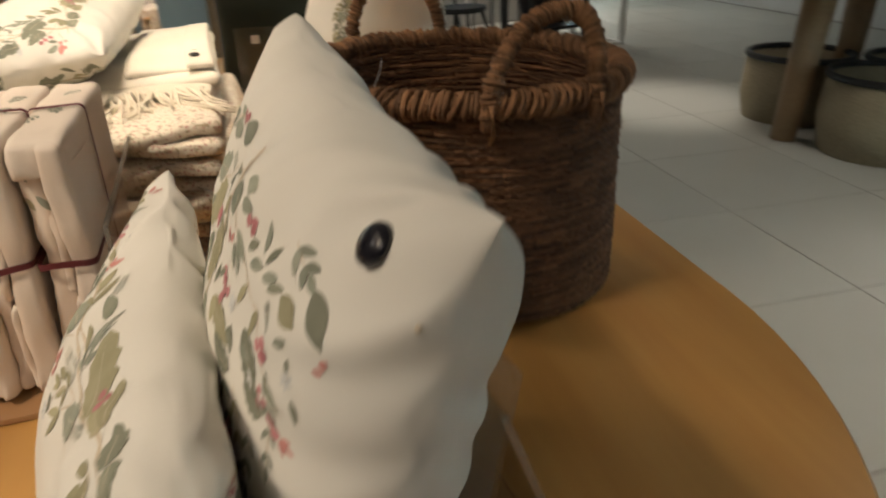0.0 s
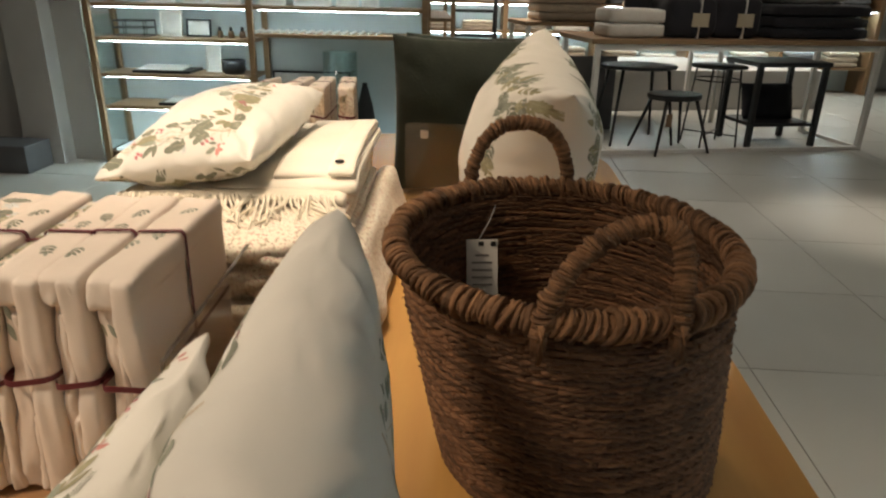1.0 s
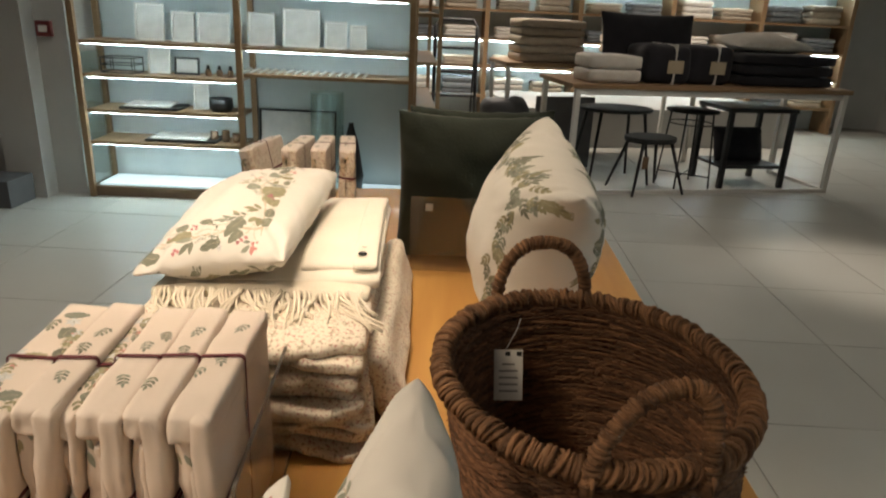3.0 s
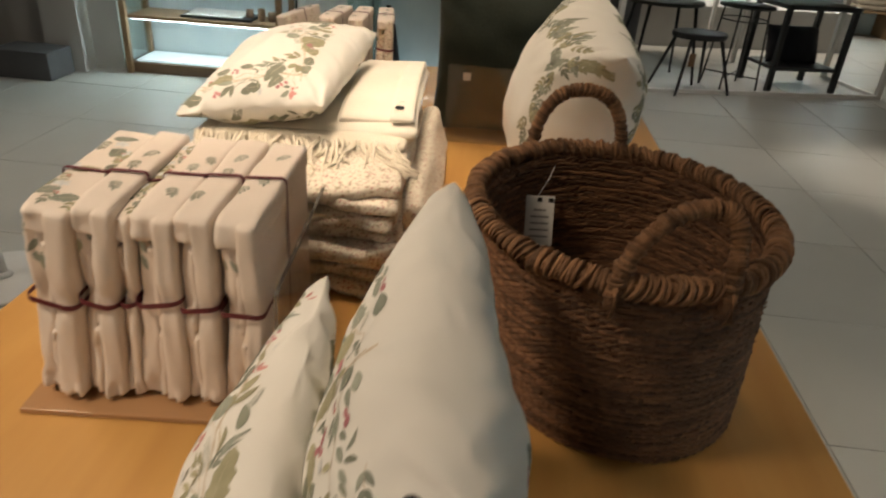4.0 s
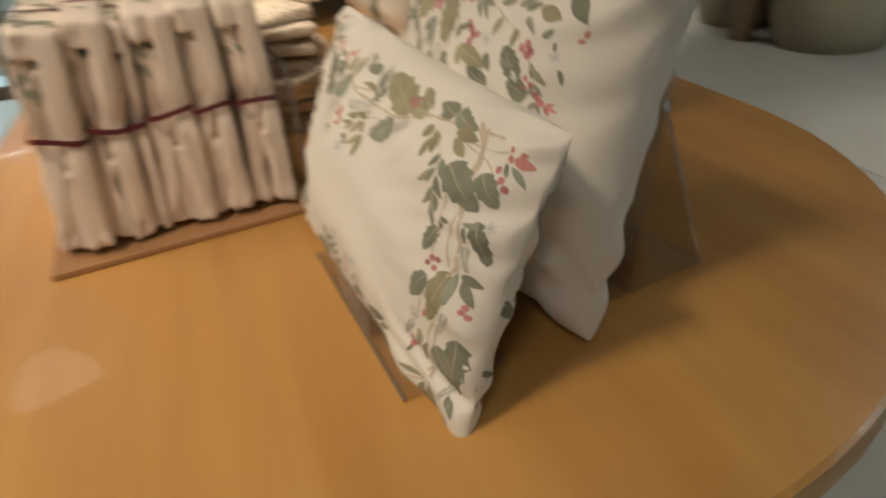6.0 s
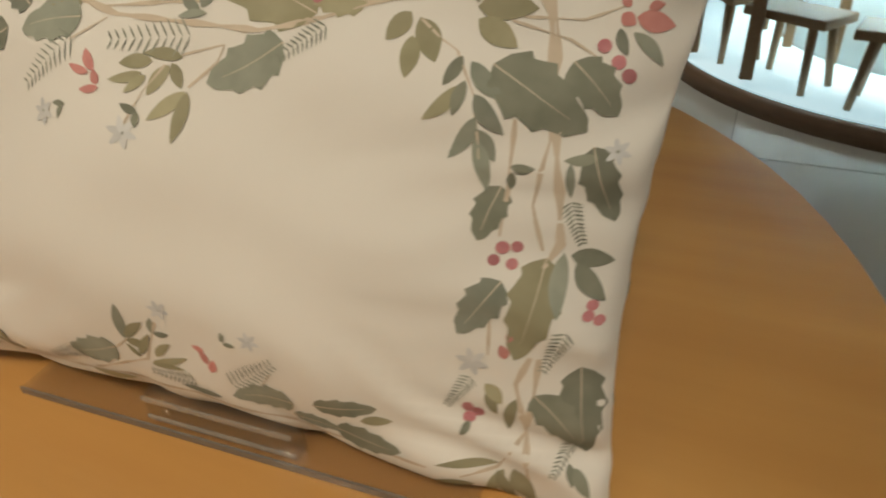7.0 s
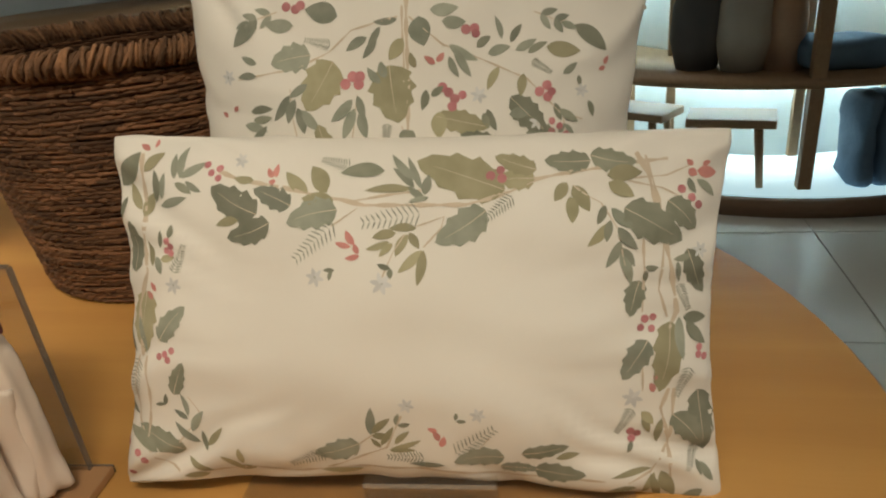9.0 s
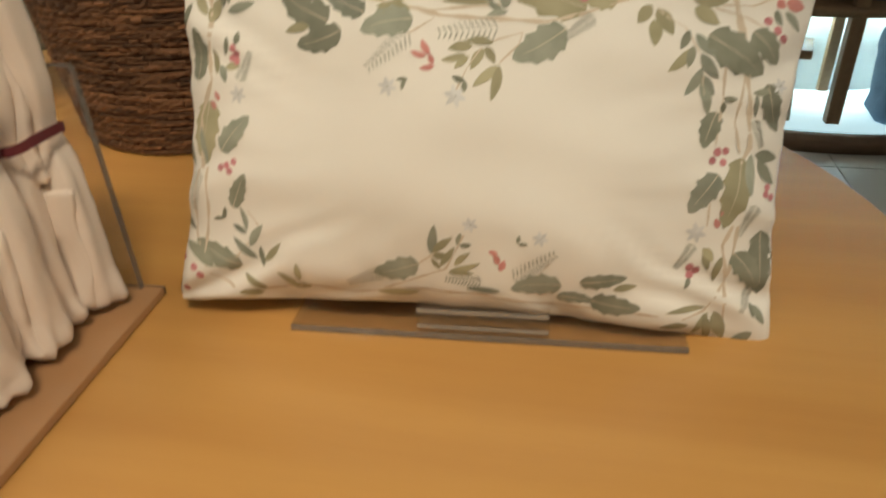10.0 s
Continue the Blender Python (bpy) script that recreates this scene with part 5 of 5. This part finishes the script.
def bottle(x, z, label):
    t = thing("bottle", label, "bottle", "bottles on shelf", m=on_shelf(x, 0.2, z))
    part("body", lathe([(0, 0), (0.022, 0), (0.024, 0.03), (0.02, 0.05), (0, 0.05)], 14), DARKOAK, t)
    part("stopper", lathe([(0, 0.05), (0.012, 0.05), (0.014, 0.065), (0.01, 0.08), (0, 0.08)], 12), BLACKMETAL, t)


tray_stack(0.70, 0.434, 0.54, "black lacquer tray with white insert on oak shelf")
tray_stack(0.48, 0.674, 0.44, "stacked black trays with white insert on oak shelf")
cup(1.0, 0.674, 0.09, 0.1, "black bowl on oak shelf", BLACKMETAL, "bowl")
cup(0.93, 0.434, 0.03, 0.08, "small dark cup on oak shelf", DARKOAK)
cup(1.02, 0.434, 0.03, 0.09, "small dark cup on oak shelf", DARKOAK)
cup(1.10, 0.434, 0.03, 0.07, "small dark cup on oak shelf", DARKOAK)
photo_frame(0.83, 0.674, 0.12, 0.2, "small grey photo frame on oak shelf")
photo_frame(0.53, 0.934, 0.17, 0.19, "pale photo frame on oak shelf")
photo_frame(0.74, 0.934, 0.19, 0.13, "black photo frame on oak shelf", BLACKMETAL)
for k in range(3):
    bottle(0.91 + 0.085 * k, 0.934, "little brown bottle with black stopper on shelf")
for x, w, h in ((0.48, 0.22, 0.27), (0.73, 0.17, 0.22), (0.96, 0.24, 0.22)):
    photo_frame(x, 1.174, w, h, "clear-edged photo frame with pale card on shelf")
for x, w, h in ((1.32, 0.2, 0.24), (1.62, 0.28, 0.28), (1.88, 0.17, 0.2), (2.05, 0.13, 0.18)):
    photo_frame(x, 1.174, w, h, "clear-edged photo frame with pale card on shelf")
photo_frame(1.55, 0.105, 0.62, 0.58, "large thin black framed pale board in shelving", BLACKMETAL, 0.3)
for x in (0.3, 0.62, 0.95, 1.4, 1.75):
    cup(x, 1.554, 0.07, 0.2, "clear glass vase on upper shelf", GLASS, "vase")
bb = thing("wire_basket", "small dark wire basket on oak shelf", "basket", m=on_shelf(0.26, 0.2, 0.934))
for z in (0.004, 0.06, 0.11):
    part("wire", tubed([(x, y, z) for x, y in rounded_loop(0.13, 0.09, 0.02)], 0.004, 6, True), BLACKMETAL, bb)
for x, y in rounded_loop(0.13, 0.09, 0.02)[::3]:
    part("wire", tubed([(x, y, 0.004), (x, y, 0.11)], 0.003, 6), BLACKMETAL, bb)
# dark lantern and tall glass seen beside the dark cushion
vase = part("dark_vase", lathe([(0, 0), (0.09, 0), (0.10, 0.1), (0.06, 0.35), (0.02, 0.5), (0.02, 0.52), (0, 0.52)], 20), BLACKMETAL)
vase.matrix_world = on_shelf(2.0, 0.2, 0.105)
tagged(vase, "tall black tapering vase inside the shelving", "vase")
gv = part("glass_cylinder", lathe([(0, 0.0), (0.13, 0.0), (0.13, 0.75), (0.124, 0.75), (0.124, 0.01), (0, 0.01)], 28), GLASS)
gv.matrix_world = on_shelf(1.82, 0.16, 0.105)
tagged(gv, "tall clear glass cylinder vase in the shelving", "vase")

# grey box and alarm by the pier
gb = part("step_box", boxed((0.42, 0.3, 0.2), (-3.3, 4.8, 0.101), 0.006), GREYBOX)
tagged(gb, "dark grey low box on floor by the wall", "box")
al = thing("alarm_box", "small dark red alarm call box on the wall", "alarm", m=shelf_m @ pose(-0.2, 0.03, 1.235))
case = part("case", boxed((0.11, 0.04, 0.11), (0, 0, 0), 0.006), REDPLASTIC, al)
part("window", boxed((0.06, 0.006, 0.045), (0, -0.022, 0)), PAPER, case)
cpipe = part("conduit", tubed([(-0.3, -0.0, 0), (-0.3, -0.0, CEIL)], 0.02, 10), PLASTER)
cpipe.matrix_world = shelf_m
tagged(cpipe, "grey painted conduit down the wall", "pipe", kind="structure")


# ---------------------------------------------------------------- sign stand and black chair
st = thing("sign_stand", "white metal floor stand with round base and small sign", "sign stand", m=pose(-1.672, 2.085, 0))
part("base", lathe([(0, 0), (0.21, 0), (0.212, 0.006), (0.205, 0.013), (0, 0.016)], 48), WHITEMETAL, st)
part("pole", tubed([(0.0, 0, 0.012), (-0.03, 0, 1.02)], 0.018, 14), WHITEMETAL, st)
part("collar", lathe([(0, 0.012), (0.035, 0.012), (0.03, 0.03), (0.018, 0.034)], 20), WHITEMETAL, st)
part("ledge", boxed((0.24, 0.06, 0.012), (0.0, -0.02, 0.965), 0.003), WHITEMETAL, st)
part("sign_plate", boxed((0.23, 0.01, 0.32), (0, 0.012, 1.135), 0.002), material("dark_teal_sign", (0.05, 0.09, 0.11), 0.4), st)


def bar_chair(m, label, group=""):
    """A black metal chair with an oval seat and a bent back rail."""
    t = thing("metal_chair", label, "chair", group, m=m)
    part("seat", slab([([(0.21 * math.cos(math.tau * k / 28), 0.2 * math.sin(math.tau * k / 28)) for k in range(28)], z) for z in (0.44, 0.46)]), BLACKMETAL, t)
    for sx in (-1, 1):
        part("leg", tubed([(sx * 0.2, -0.2, 0), (sx * 0.15, -0.13, 0.44)], 0.012, 8), BLACKMETAL, t)
        part("leg", tubed([(sx * 0.21, 0.22, 0), (sx * 0.16, 0.14, 0.44)], 0.012, 8), BLACKMETAL, t)
        part("back_post", tubed([(sx * 0.17, 0.14, 0.44), (sx * 0.22, 0.2, 0.7)], 0.012, 8), BLACKMETAL, t)
    part("back_rail", tubed([(0.26 * math.cos(math.pi * k / 14), 0.02 + 0.2 * math.sin(math.pi * k / 14), 0.71) for k in range(15)], 0.02, 8), BLACKMETAL, t)
    return t


bar_chair(pose(-2.14, 1.95, 0, 0, 0, 62), "black metal chair standing beside the sign stand")

# ---------------------------------------------------------------- white-framed table with bedding
CR = 13.5
ct_m = pose(1.075, 5.95, 0, 0, 0, CR)
ct = thing("display_table", "long white-framed display table with oak top", "table", m=ct_m)
CL, CD, CH = 2.62, 0.80, 0.94
part("top_board", boxed((CL + 0.12, CD + 0.06, 0.04), (CL / 2, CD / 2, CH), 0.004), OAK, ct)
for x in (0, CL):
    for y in (0, CD):
        part("leg", boxed((0.045, 0.045, CH - 0.02), (x, y, (CH - 0.02) / 2)), WHITEMETAL, ct)
    part("foot_rail", boxed((0.04, CD - 0.045, 0.03), (x, CD / 2, 0.016)), WHITEMETAL, ct)
for y in (0,):
    part("floor_rail", boxed((CL - 0.045, 0.04, 0.03), (CL / 2, y, 0.016)), WHITEMETAL, ct)
part("rail", boxed((CL - 0.045, 0.03, 0.05), (CL / 2, 0, CH - 0.046)), WHITEMETAL, ct)


def on_table(x, y, z=CH + 0.021, rz=0.0):
    return ct_m @ pose(x, y, z, 0, 0, rz)


def folded(m, size, mat, label, name="folded_towel", cat="towel", layers=3, group="", seed=0):
    t = thing(name, label, cat, group, m=m)
    for k in range(layers):
        h = size[2] / layers
        part("fold", soft_box((size[0] - 0.01 * (k % 2), size[1], h + 0.002), min(h / 2.05, 0.03), (8, 8, 4), 0.006, 7, seed + k, (0, 0, h * k)), mat, t)
    return t


folded(on_table(0.36, 0.26), (0.50, 0.36, 0.23), WHITECLOTH, "folded white towels stacked on the oak table", layers=2, seed=3)


def bedding_pack(m, label, w=0.45, h=0.33, seed=1):
    t = thing("bedding_pack", label, "bedding", "black bedding packs", m=m)
    part("body", soft_box((w, 0.45, h), 0.07, (14, 10, 10), 0.015, 6, seed), BLACKCLOTH, t)
    part("strap", boxed((0.012, 0.47, h + 0.012), (0.05, 0, h / 2 + 0.001), 0.004), PAPER, t)
    part("label_card", boxed((0.15, 0.004, 0.11), (0.05, -0.242, h * 0.45), 0), material("kraft_card", (0.5, 0.42, 0.3), 0.7), t)


bedding_pack(on_table(0.87, 0.33), "black quilted bedding pack tied with string and card", seed=1)
bedding_pack(on_table(1.30, 0.36), "black quilted bedding pack tied with string and card", seed=2)
blk = thing("black_cushion", "large black cushion standing behind bedding packs", "cushion", m=on_table(0.92, 0.60) @ pose(0, 0, 0, -12))
part("cover", cushion_mesh(0.95, 0.60, 0.2, 24, 20, 0.05, 0.004, 41), BLACKCLOTH, blk, smooth=True)
folded(on_table(2.08, 0.4), (0.92, 0.6, 0.28), BLACKCLOTH, "folded black duvet on the oak table", "folded_duvet", "bedding", 3, seed=8)
wc = thing("white_cushion", "flat white cushion lying on the black duvet", "cushion", m=on_table(2.08, 0.6, CH + 0.38) @ pose(0, 0, 0, -84, 0, 0) @ pose(0, 0, -0.25))
part("cover", cushion_mesh(0.8, 0.5, 0.2, 24, 20, 0.05, 0.004, 42), WHITECLOTH, wc, smooth=True)
# second, higher table end behind
ct2 = thing("display_table", "white-framed table end stacked with folded blankets", "table", m=ct_m @ pose(-0.25, 1.3, 0))
part("top_board", boxed((2.2, 0.7, 0.04), (1.1, 0.35, 1.0), 0.004), OAK, ct2)
for x in (0.04, 2.16):
    for y in (0.04, 0.66):
        part("leg", boxed((0.04, 0.04, 0.98), (x, y, 0.49)), WHITEMETAL, ct2)
folded(ct_m @ pose(0.25, 1.6, 1.021), (0.7, 0.45, 0.42), BEIGECLOTH, "stack of folded beige blankets on table", "folded_blanket", "blanket", 5, seed=5)
folded(ct_m @ pose(1.3, 1.62, 1.021), (0.7, 0.45, 0.5), BEIGECLOTH, "stack of folded beige blankets on table", "folded_blanket", "blanket", 5, seed=15)
def splayed_stand(name, m, label, cat, r, h, foot, thick=0.03):
    """A thin oval top on four slender splayed legs."""
    t = thing(name, label, cat, m=m)
    part("top", slab([([(q * math.cos(math.tau * k / 36), q * 0.8 * math.sin(math.tau * k / 36)) for k in range(36)], z) for q, z in ((r * 0.96, h - thick), (r, h - thick * 0.5), (r * 0.97, h))]), BLACKMETAL, t)
    for sx in (-1, 1):
        for sy in (-1, 1):
            part("leg", tubed([(sx * foot, sy * foot * 0.8, 0), (sx * r * 0.6, sy * r * 0.45, h - thick)], 0.011, 8, r_end=0.017), BLACKMETAL, t)
    return t


splayed_stand("round_table", ct_m @ pose(0.62, 0.52, 0), "oval black side table standing under the display table", "side table", 0.36, 0.70, 0.30)
metal_stool = splayed_stand("metal_stool", ct_m @ pose(0.80, 0.12, 0, 0, 0, 8), "black metal stool with paper tag under the display table", "stool", 0.25, 0.50, 0.27, 0.045)
part("tag", boxed((0.06, 0.003, 0.11), (-0.16, -0.19, 0.30)), DARKOAK, metal_stool, "small hanging brown tag")
ws = thing("wire_stool", "black wire-legged stool with round seat", "stool", m=ct_m @ pose(1.30, 0.32, 0) @ Matrix.Diagonal((1.2, 1.2, 1.06, 1)))
part("seat", lathe([(0, 0.66), (0.2, 0.66), (0.2, 0.68), (0, 0.68)], 28), BLACKMETAL, ws)
for k in range(4):
    a = radians(45 + 90 * k)
    part("leg", tubed([(0.21 * math.cos(a), 0.21 * math.sin(a), 0), (0.16 * math.cos(a), 0.16 * math.sin(a), 0.66)], 0.007, 6), BLACKMETAL, ws)
part("ring", tubed([(0.17 * math.cos(math.tau * k / 24), 0.17 * math.sin(math.tau * k / 24), 0.56) for k in range(24)], 0.006, 6, True), BLACKMETAL, ws)
part("cross_bar", tubed([(-0.14, -0.14, 0.1), (0.14, 0.14, 0.1)], 0.006, 6), BLACKMETAL, ws)
part("cross_bar", tubed([(-0.14, 0.14, 0.1), (0.14, -0.14, 0.1)], 0.006, 6), BLACKMETAL, ws)
bt = thing("side_table", "black square side table with lower shelf", "side table", m=ct_m @ pose(1.93, 0.4, 0))
part("top", boxed((0.72, 0.55, 0.04), (0, 0, 0.74), 0.004), BLACKMETAL, bt)
part("lower_shelf", boxed((0.64, 0.47, 0.03), (0, 0, 0.2), 0.003), BLACKMETAL, bt)
for sx in (-1, 1):
    for sy in (-1, 1):
        part("leg", boxed((0.045, 0.045, 0.72), (sx * 0.325, sy * 0.24, 0.361)), BLACKMETAL, bt)
bc = thing("black_cushion", "round-edged black cushion on the side table shelf", "cushion", m=ct_m @ pose(1.93, 0.4, 0.216) @ pose(0, 0, 0, -20))
part("cover", cushion_mesh(0.52, 0.34, 0.26, 22, 18, 0.03, 0.006, 44), BLACKCLOTH, bc, smooth=True)
low = part("low_platform", boxed((3.6, 1.6, 0.46), (2.0, 2.9, 0.231), 0.01), PLASTER)
low.matrix_world = ct_m
tagged(low, "low grey painted display platform behind the table", "platform")
gp = part("grey_panel", boxed((0.62, 0.03, 0.72), (0.32, 1.05, 0.361), 0.004), GREYBOX)
gp.matrix_world = ct_m
tagged(gp, "dark grey board standing behind the table legs", "panel")
gs = thing("sack", "slumped dark grey fabric storage bag on floor", "bag", m=ct_m @ pose(-0.22, 1.35, 0.0))
part("cloth", soft_box((0.5, 0.4, 0.66), 0.12, (8, 8, 8), 0.03, 5, 77), GREYBOX, gs)

# step ladder
ld = thing("step_ladder", "black metal step ladder standing open", "ladder", m=pose(0.0, 8.3, 0, 0, 0, 4))
part("frame", tubed([(-0.25, 0, 0), (-0.25, 0.25, 1.3), (-0.2, 0.27, 1.38), (0.2, 0.27, 1.38), (0.25, 0.25, 1.3), (0.25, 0, 0)], 0.02, 8), BLACKMETAL, ld)
part("rear_frame", tubed([(-0.24, 0.62, 0), (-0.24, 0.27, 1.2), (0.24, 0.27, 1.2), (0.24, 0.62, 0)], 0.016, 8), BLACKMETAL, ld)
for k in range(4):
    z = 0.25 + 0.27 * k
    part("tread", boxed((0.46, 0.2, 0.03), (0, 0.02 + z * 0.19, z), 0.004), BLACKMETAL, ld)

# ---------------------------------------------------------------- far towel shelving
far_m = pose(-0.9, 9.7, 0, 0, 0, 5)
fs = thing("towel_shelving", "tall far oak shelving stacked with folded towels", "shelving", m=far_m)
FW, FH = 6.4, 2.5
part("back_panel", boxed((FW, 0.02, FH), (FW / 2, 0.45, FH / 2)), BACKPANEL, fs)
for k in range(6):
    part("post", boxed((0.06, 0.42, FH), (FW * k / 5, 0.22, FH / 2)), OAK, fs)
FZ = (0.35, 0.75, 1.12, 1.5, 1.9, 2.3)
for k in range(5):
    for z in FZ:
        board = part("shelf_board", boxed((FW / 5 - 0.062, 0.4, 0.03), (FW * (k + 0.5) / 5, 0.22, z)), OAK, fs)
        if z > 0.5 and z not in (1.5,):
            part("led_strip", boxed((FW / 5 - 0.1, 0.012, 0.008), (FW * (k + 0.5) / 5, 0.06, z - 0.02)), LED, board)
rnd = random.Random(21)
MATS = ((WHITECLOTH, "white"), (GREYCLOTH, "grey"), (BEIGECLOTH, "beige"))
for k in range(5):
    for zi, z in enumerate(FZ[:-1]):
        for s in range(2):
            mt, cname = MATS[(k + zi + s) % 3] if rnd.random() < 0.75 else MATS[rnd.randrange(3)]
            hh = rnd.uniform(0.12, 0.26)
            folded(far_m @ pose(FW * (k + 0.28 + 0.44 * s) / 5, 0.22, z + 0.016), (0.44, 0.34, hh), mt, "stack of folded %s towels on the far shelving" % cname, layers=3, group="towel stacks", seed=rnd.randrange(99))
# divider shelving, seen end-on beside the ladder
dv_m = pose(-0.22, 5.3, 0, 0, 0, 96)
dv = thing("open_shelving", "open oak shelving unit seen end-on", "shelving", m=dv_m)
for y in (-0.2, 0.2):
    for x in (0.03, 1.6):
        part("post", boxed((0.032, 0.032, 2.3), (x, y * 0.45 - 0.05, 1.15), 0.003), OAK, dv)
for z in (0.4, 0.75, 1.1, 1.45, 1.8):
    part("shelf_board", boxed((1.53, 0.18, 0.025), (0.815, -0.05, z)), OAK, dv)

# ---------------------------------------------------------------- round display with stools
RC, RR = (3.40, -0.62), 1.265
round_m = pose(RC[0], RC[1], 0)
rd = thing("round_display", "curved shop display with lit plinth and oak shelf", "display", m=round_m)
part("plinth", lathe([(0, 0), (RR, 0), (RR, 0.065), (RR - 0.02, 0.07), (0, 0.07)], 96), DARKOAK, rd)
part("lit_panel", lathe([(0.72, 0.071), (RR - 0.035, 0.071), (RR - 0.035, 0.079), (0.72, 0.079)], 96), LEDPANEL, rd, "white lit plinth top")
part("core_wall", lathe([(0.7, 0.07), (0.7, 2.4), (0.68, 2.4), (0.68, 0.07)], 72), BACKPANEL, rd)
for z in (0.52, 1.0, 1.45):
    ring = part("shelf_ring", lathe([(0.7, z - 0.018), (RR - 0.03, z - 0.018), (RR - 0.03, z + 0.018), (0.7, z + 0.018), (0.7, z - 0.018)], 96), OAK, rd)
    part("led_ring", lathe([(0.74, z - 0.03), (0.77, z - 0.03), (0.77, z - 0.022), (0.74, z - 0.022), (0.74, z - 0.03)], 72), LED, ring)
for deg in (100, 120, 138, 177, 205, 235):
    a = radians(deg)
    part("post", boxed((0.05, 0.05, 1.9), ((RR - 0.06) * math.cos(a), (RR - 0.06) * math.sin(a), 1.055), 0.004, m=None), OAK, rd)
    part("post", boxed((0.04, 0.04, 1.9), (0.80 * math.cos(a + 0.05), 0.80 * math.sin(a + 0.05), 1.055), 0.004), OAK, rd)


def low_stool(m, label):
    t = thing("wooden_stool", label, "stool", "wooden stools", m=m)
    part("seat", boxed((0.34, 0.2, 0.035), (0, 0, 0.265), 0.006), OAK, t)
    for sx in (-1, 1):
        for sy in (-1, 1):
            part("leg", tubed([(sx * 0.13, sy * 0.085, 0), (sx * 0.105, sy * 0.06, 0.25)], 0.014, 8, r_end=0.018), OAK, t)


for deg, rr, rz in ((163, 1.06, 77), (141, 1.06, 56), (119, 1.06, 36)):
    a = radians(deg)
    low_stool(round_m @ pose(rr * math.cos(a), rr * math.sin(a), 0.08, 0, 0, rz), "small oak milking stool on the lit plinth")


def vase_on(deg, rr, z, prof, mat, label):
    a = radians(deg)
    o = part("vase", lathe(prof, 28), mat)
    o.matrix_world = round_m @ pose(rr * math.cos(a), rr * math.sin(a), z)
    tagged(o, label, "vase", "vases on the oak shelf")


P1 = [(0, 0), (0.08, 0), (0.11, 0.12), (0.1, 0.25), (0.06, 0.33), (0.05, 0.33), (0, 0.3)]
P2 = [(0, 0), (0.07, 0), (0.075, 0.2), (0.05, 0.34), (0.03, 0.36), (0, 0.36)]
vase_on(154, 1.02, 0.539, P1, GREYBOX, "dark grey round vase on oak shelf")
vase_on(164, 1.03, 0.539, P1, CERAMIC, "cream glazed vase on oak shelf")
vase_on(172, 1.03, 0.539, P2, PEACH, "peach terracotta vase on oak shelf")
bl = thing("blue_bowl", "dark blue-grey cloth bundle on oak shelf", "textile", m=round_m @ pose(1.04 * math.cos(radians(183)), 1.04 * math.sin(radians(183)), 0.539, 0, 0, 90))
part("cloth", soft_box((0.34, 0.22, 0.12), 0.055, (10, 8, 6), 0.02, 8, 90), BLUECLOTH, bl)
for k in range(4):
    a = radians(188 + 4 * k)
    dn = thing("hanging_cloth", "blue denim cloth hanging folded from the display", "textile", "hanging cloths", m=round_m @ pose(1.08 * math.cos(a), 1.08 * math.sin(a), 0.085, 0, 0, 188 + 4 * k))
    part("cloth", soft_box((0.22, 0.07, 0.36), 0.03, (6, 6, 16), 0.02, 9, 95 + k, (0, 0, 0), 0.004), BLUECLOTH, dn)

# ---------------------------------------------------------------- woven floor baskets by a post
for (bx, by, r, h) in ((3.33, 3.7, 0.32, 0.40), (3.28, 2.92, 0.34, 0.42), (3.85, 3.3, 0.3, 0.4)):
    t = thing("floor_basket", "pale woven floor basket with dark rim", "basket", "floor baskets", m=pose(bx, by, 0))
    part("body", lathe([(0, 0.002), (r * 0.9, 0.0), (r, h * 0.4), (r * 0.97, h), (r * 0.92, h), (r * 0.93, h * 0.4), (0, 0.03)], 40), material("pale_seagrass", (0.36, 0.30, 0.2), 0.8, second=(0.24, 0.19, 0.12), scale=30, stretch=(1, 1, 8), bump=0.6, bump_scale=60), t)
    part("rim", tubed([(r * 0.955 * math.cos(math.tau * k / 40), r * 0.955 * math.sin(math.tau * k / 40), h) for k in range(40)], 0.02, 8, True), BLACKMETAL, t)
pt = thing("wooden_table", "round wooden table with turned legs over baskets", "table", m=pose(3.45, 3.28, 0))
part("top", lathe([(0, 0.86), (0.75, 0.86), (0.76, 0.88), (0.75, 0.90), (0, 0.90)], 48), OAK, pt)
for a in (180, 300, 60):
    part("leg", tubed([(0.5 * math.cos(radians(a)), 0.5 * math.sin(radians(a)), 0), (0.42 * math.cos(radians(a)), 0.42 * math.sin(radians(a)), 0.86)], 0.07, 14, r_end=0.09), OAK, pt)

# ---------------------------------------------------------------- floor tiles
TW, TH_ = 0.75, 0.75
tile_bm = boxed((TW - 0.005, TH_ - 0.005, 0.006), (0, 0, -0.003), 0.0012)
tile_me = bpy.data.meshes.new("tile")
tile_bm.to_mesh(tile_me)
tile_bm.free()
tile_me.materials.append(TILE)
ix0, ix1 = int((X0 - 1.26) / TW) - 1, int((X1 - 1.26) / TW) + 1
for iy in range(int((Y0 - 1.69) / TH_), int((Y1 - 1.69) / TH_)):
    for ix in range(ix0, ix1):
        cx, cy = 1.26 + TW * (ix + 0.5), 1.69 + TH_ * (iy + 0.5)
        if X0 < cx < X1:
            o = new("tile", tile_me)
            o.parent = FLOOR
            o.location = (cx, cy, 0)
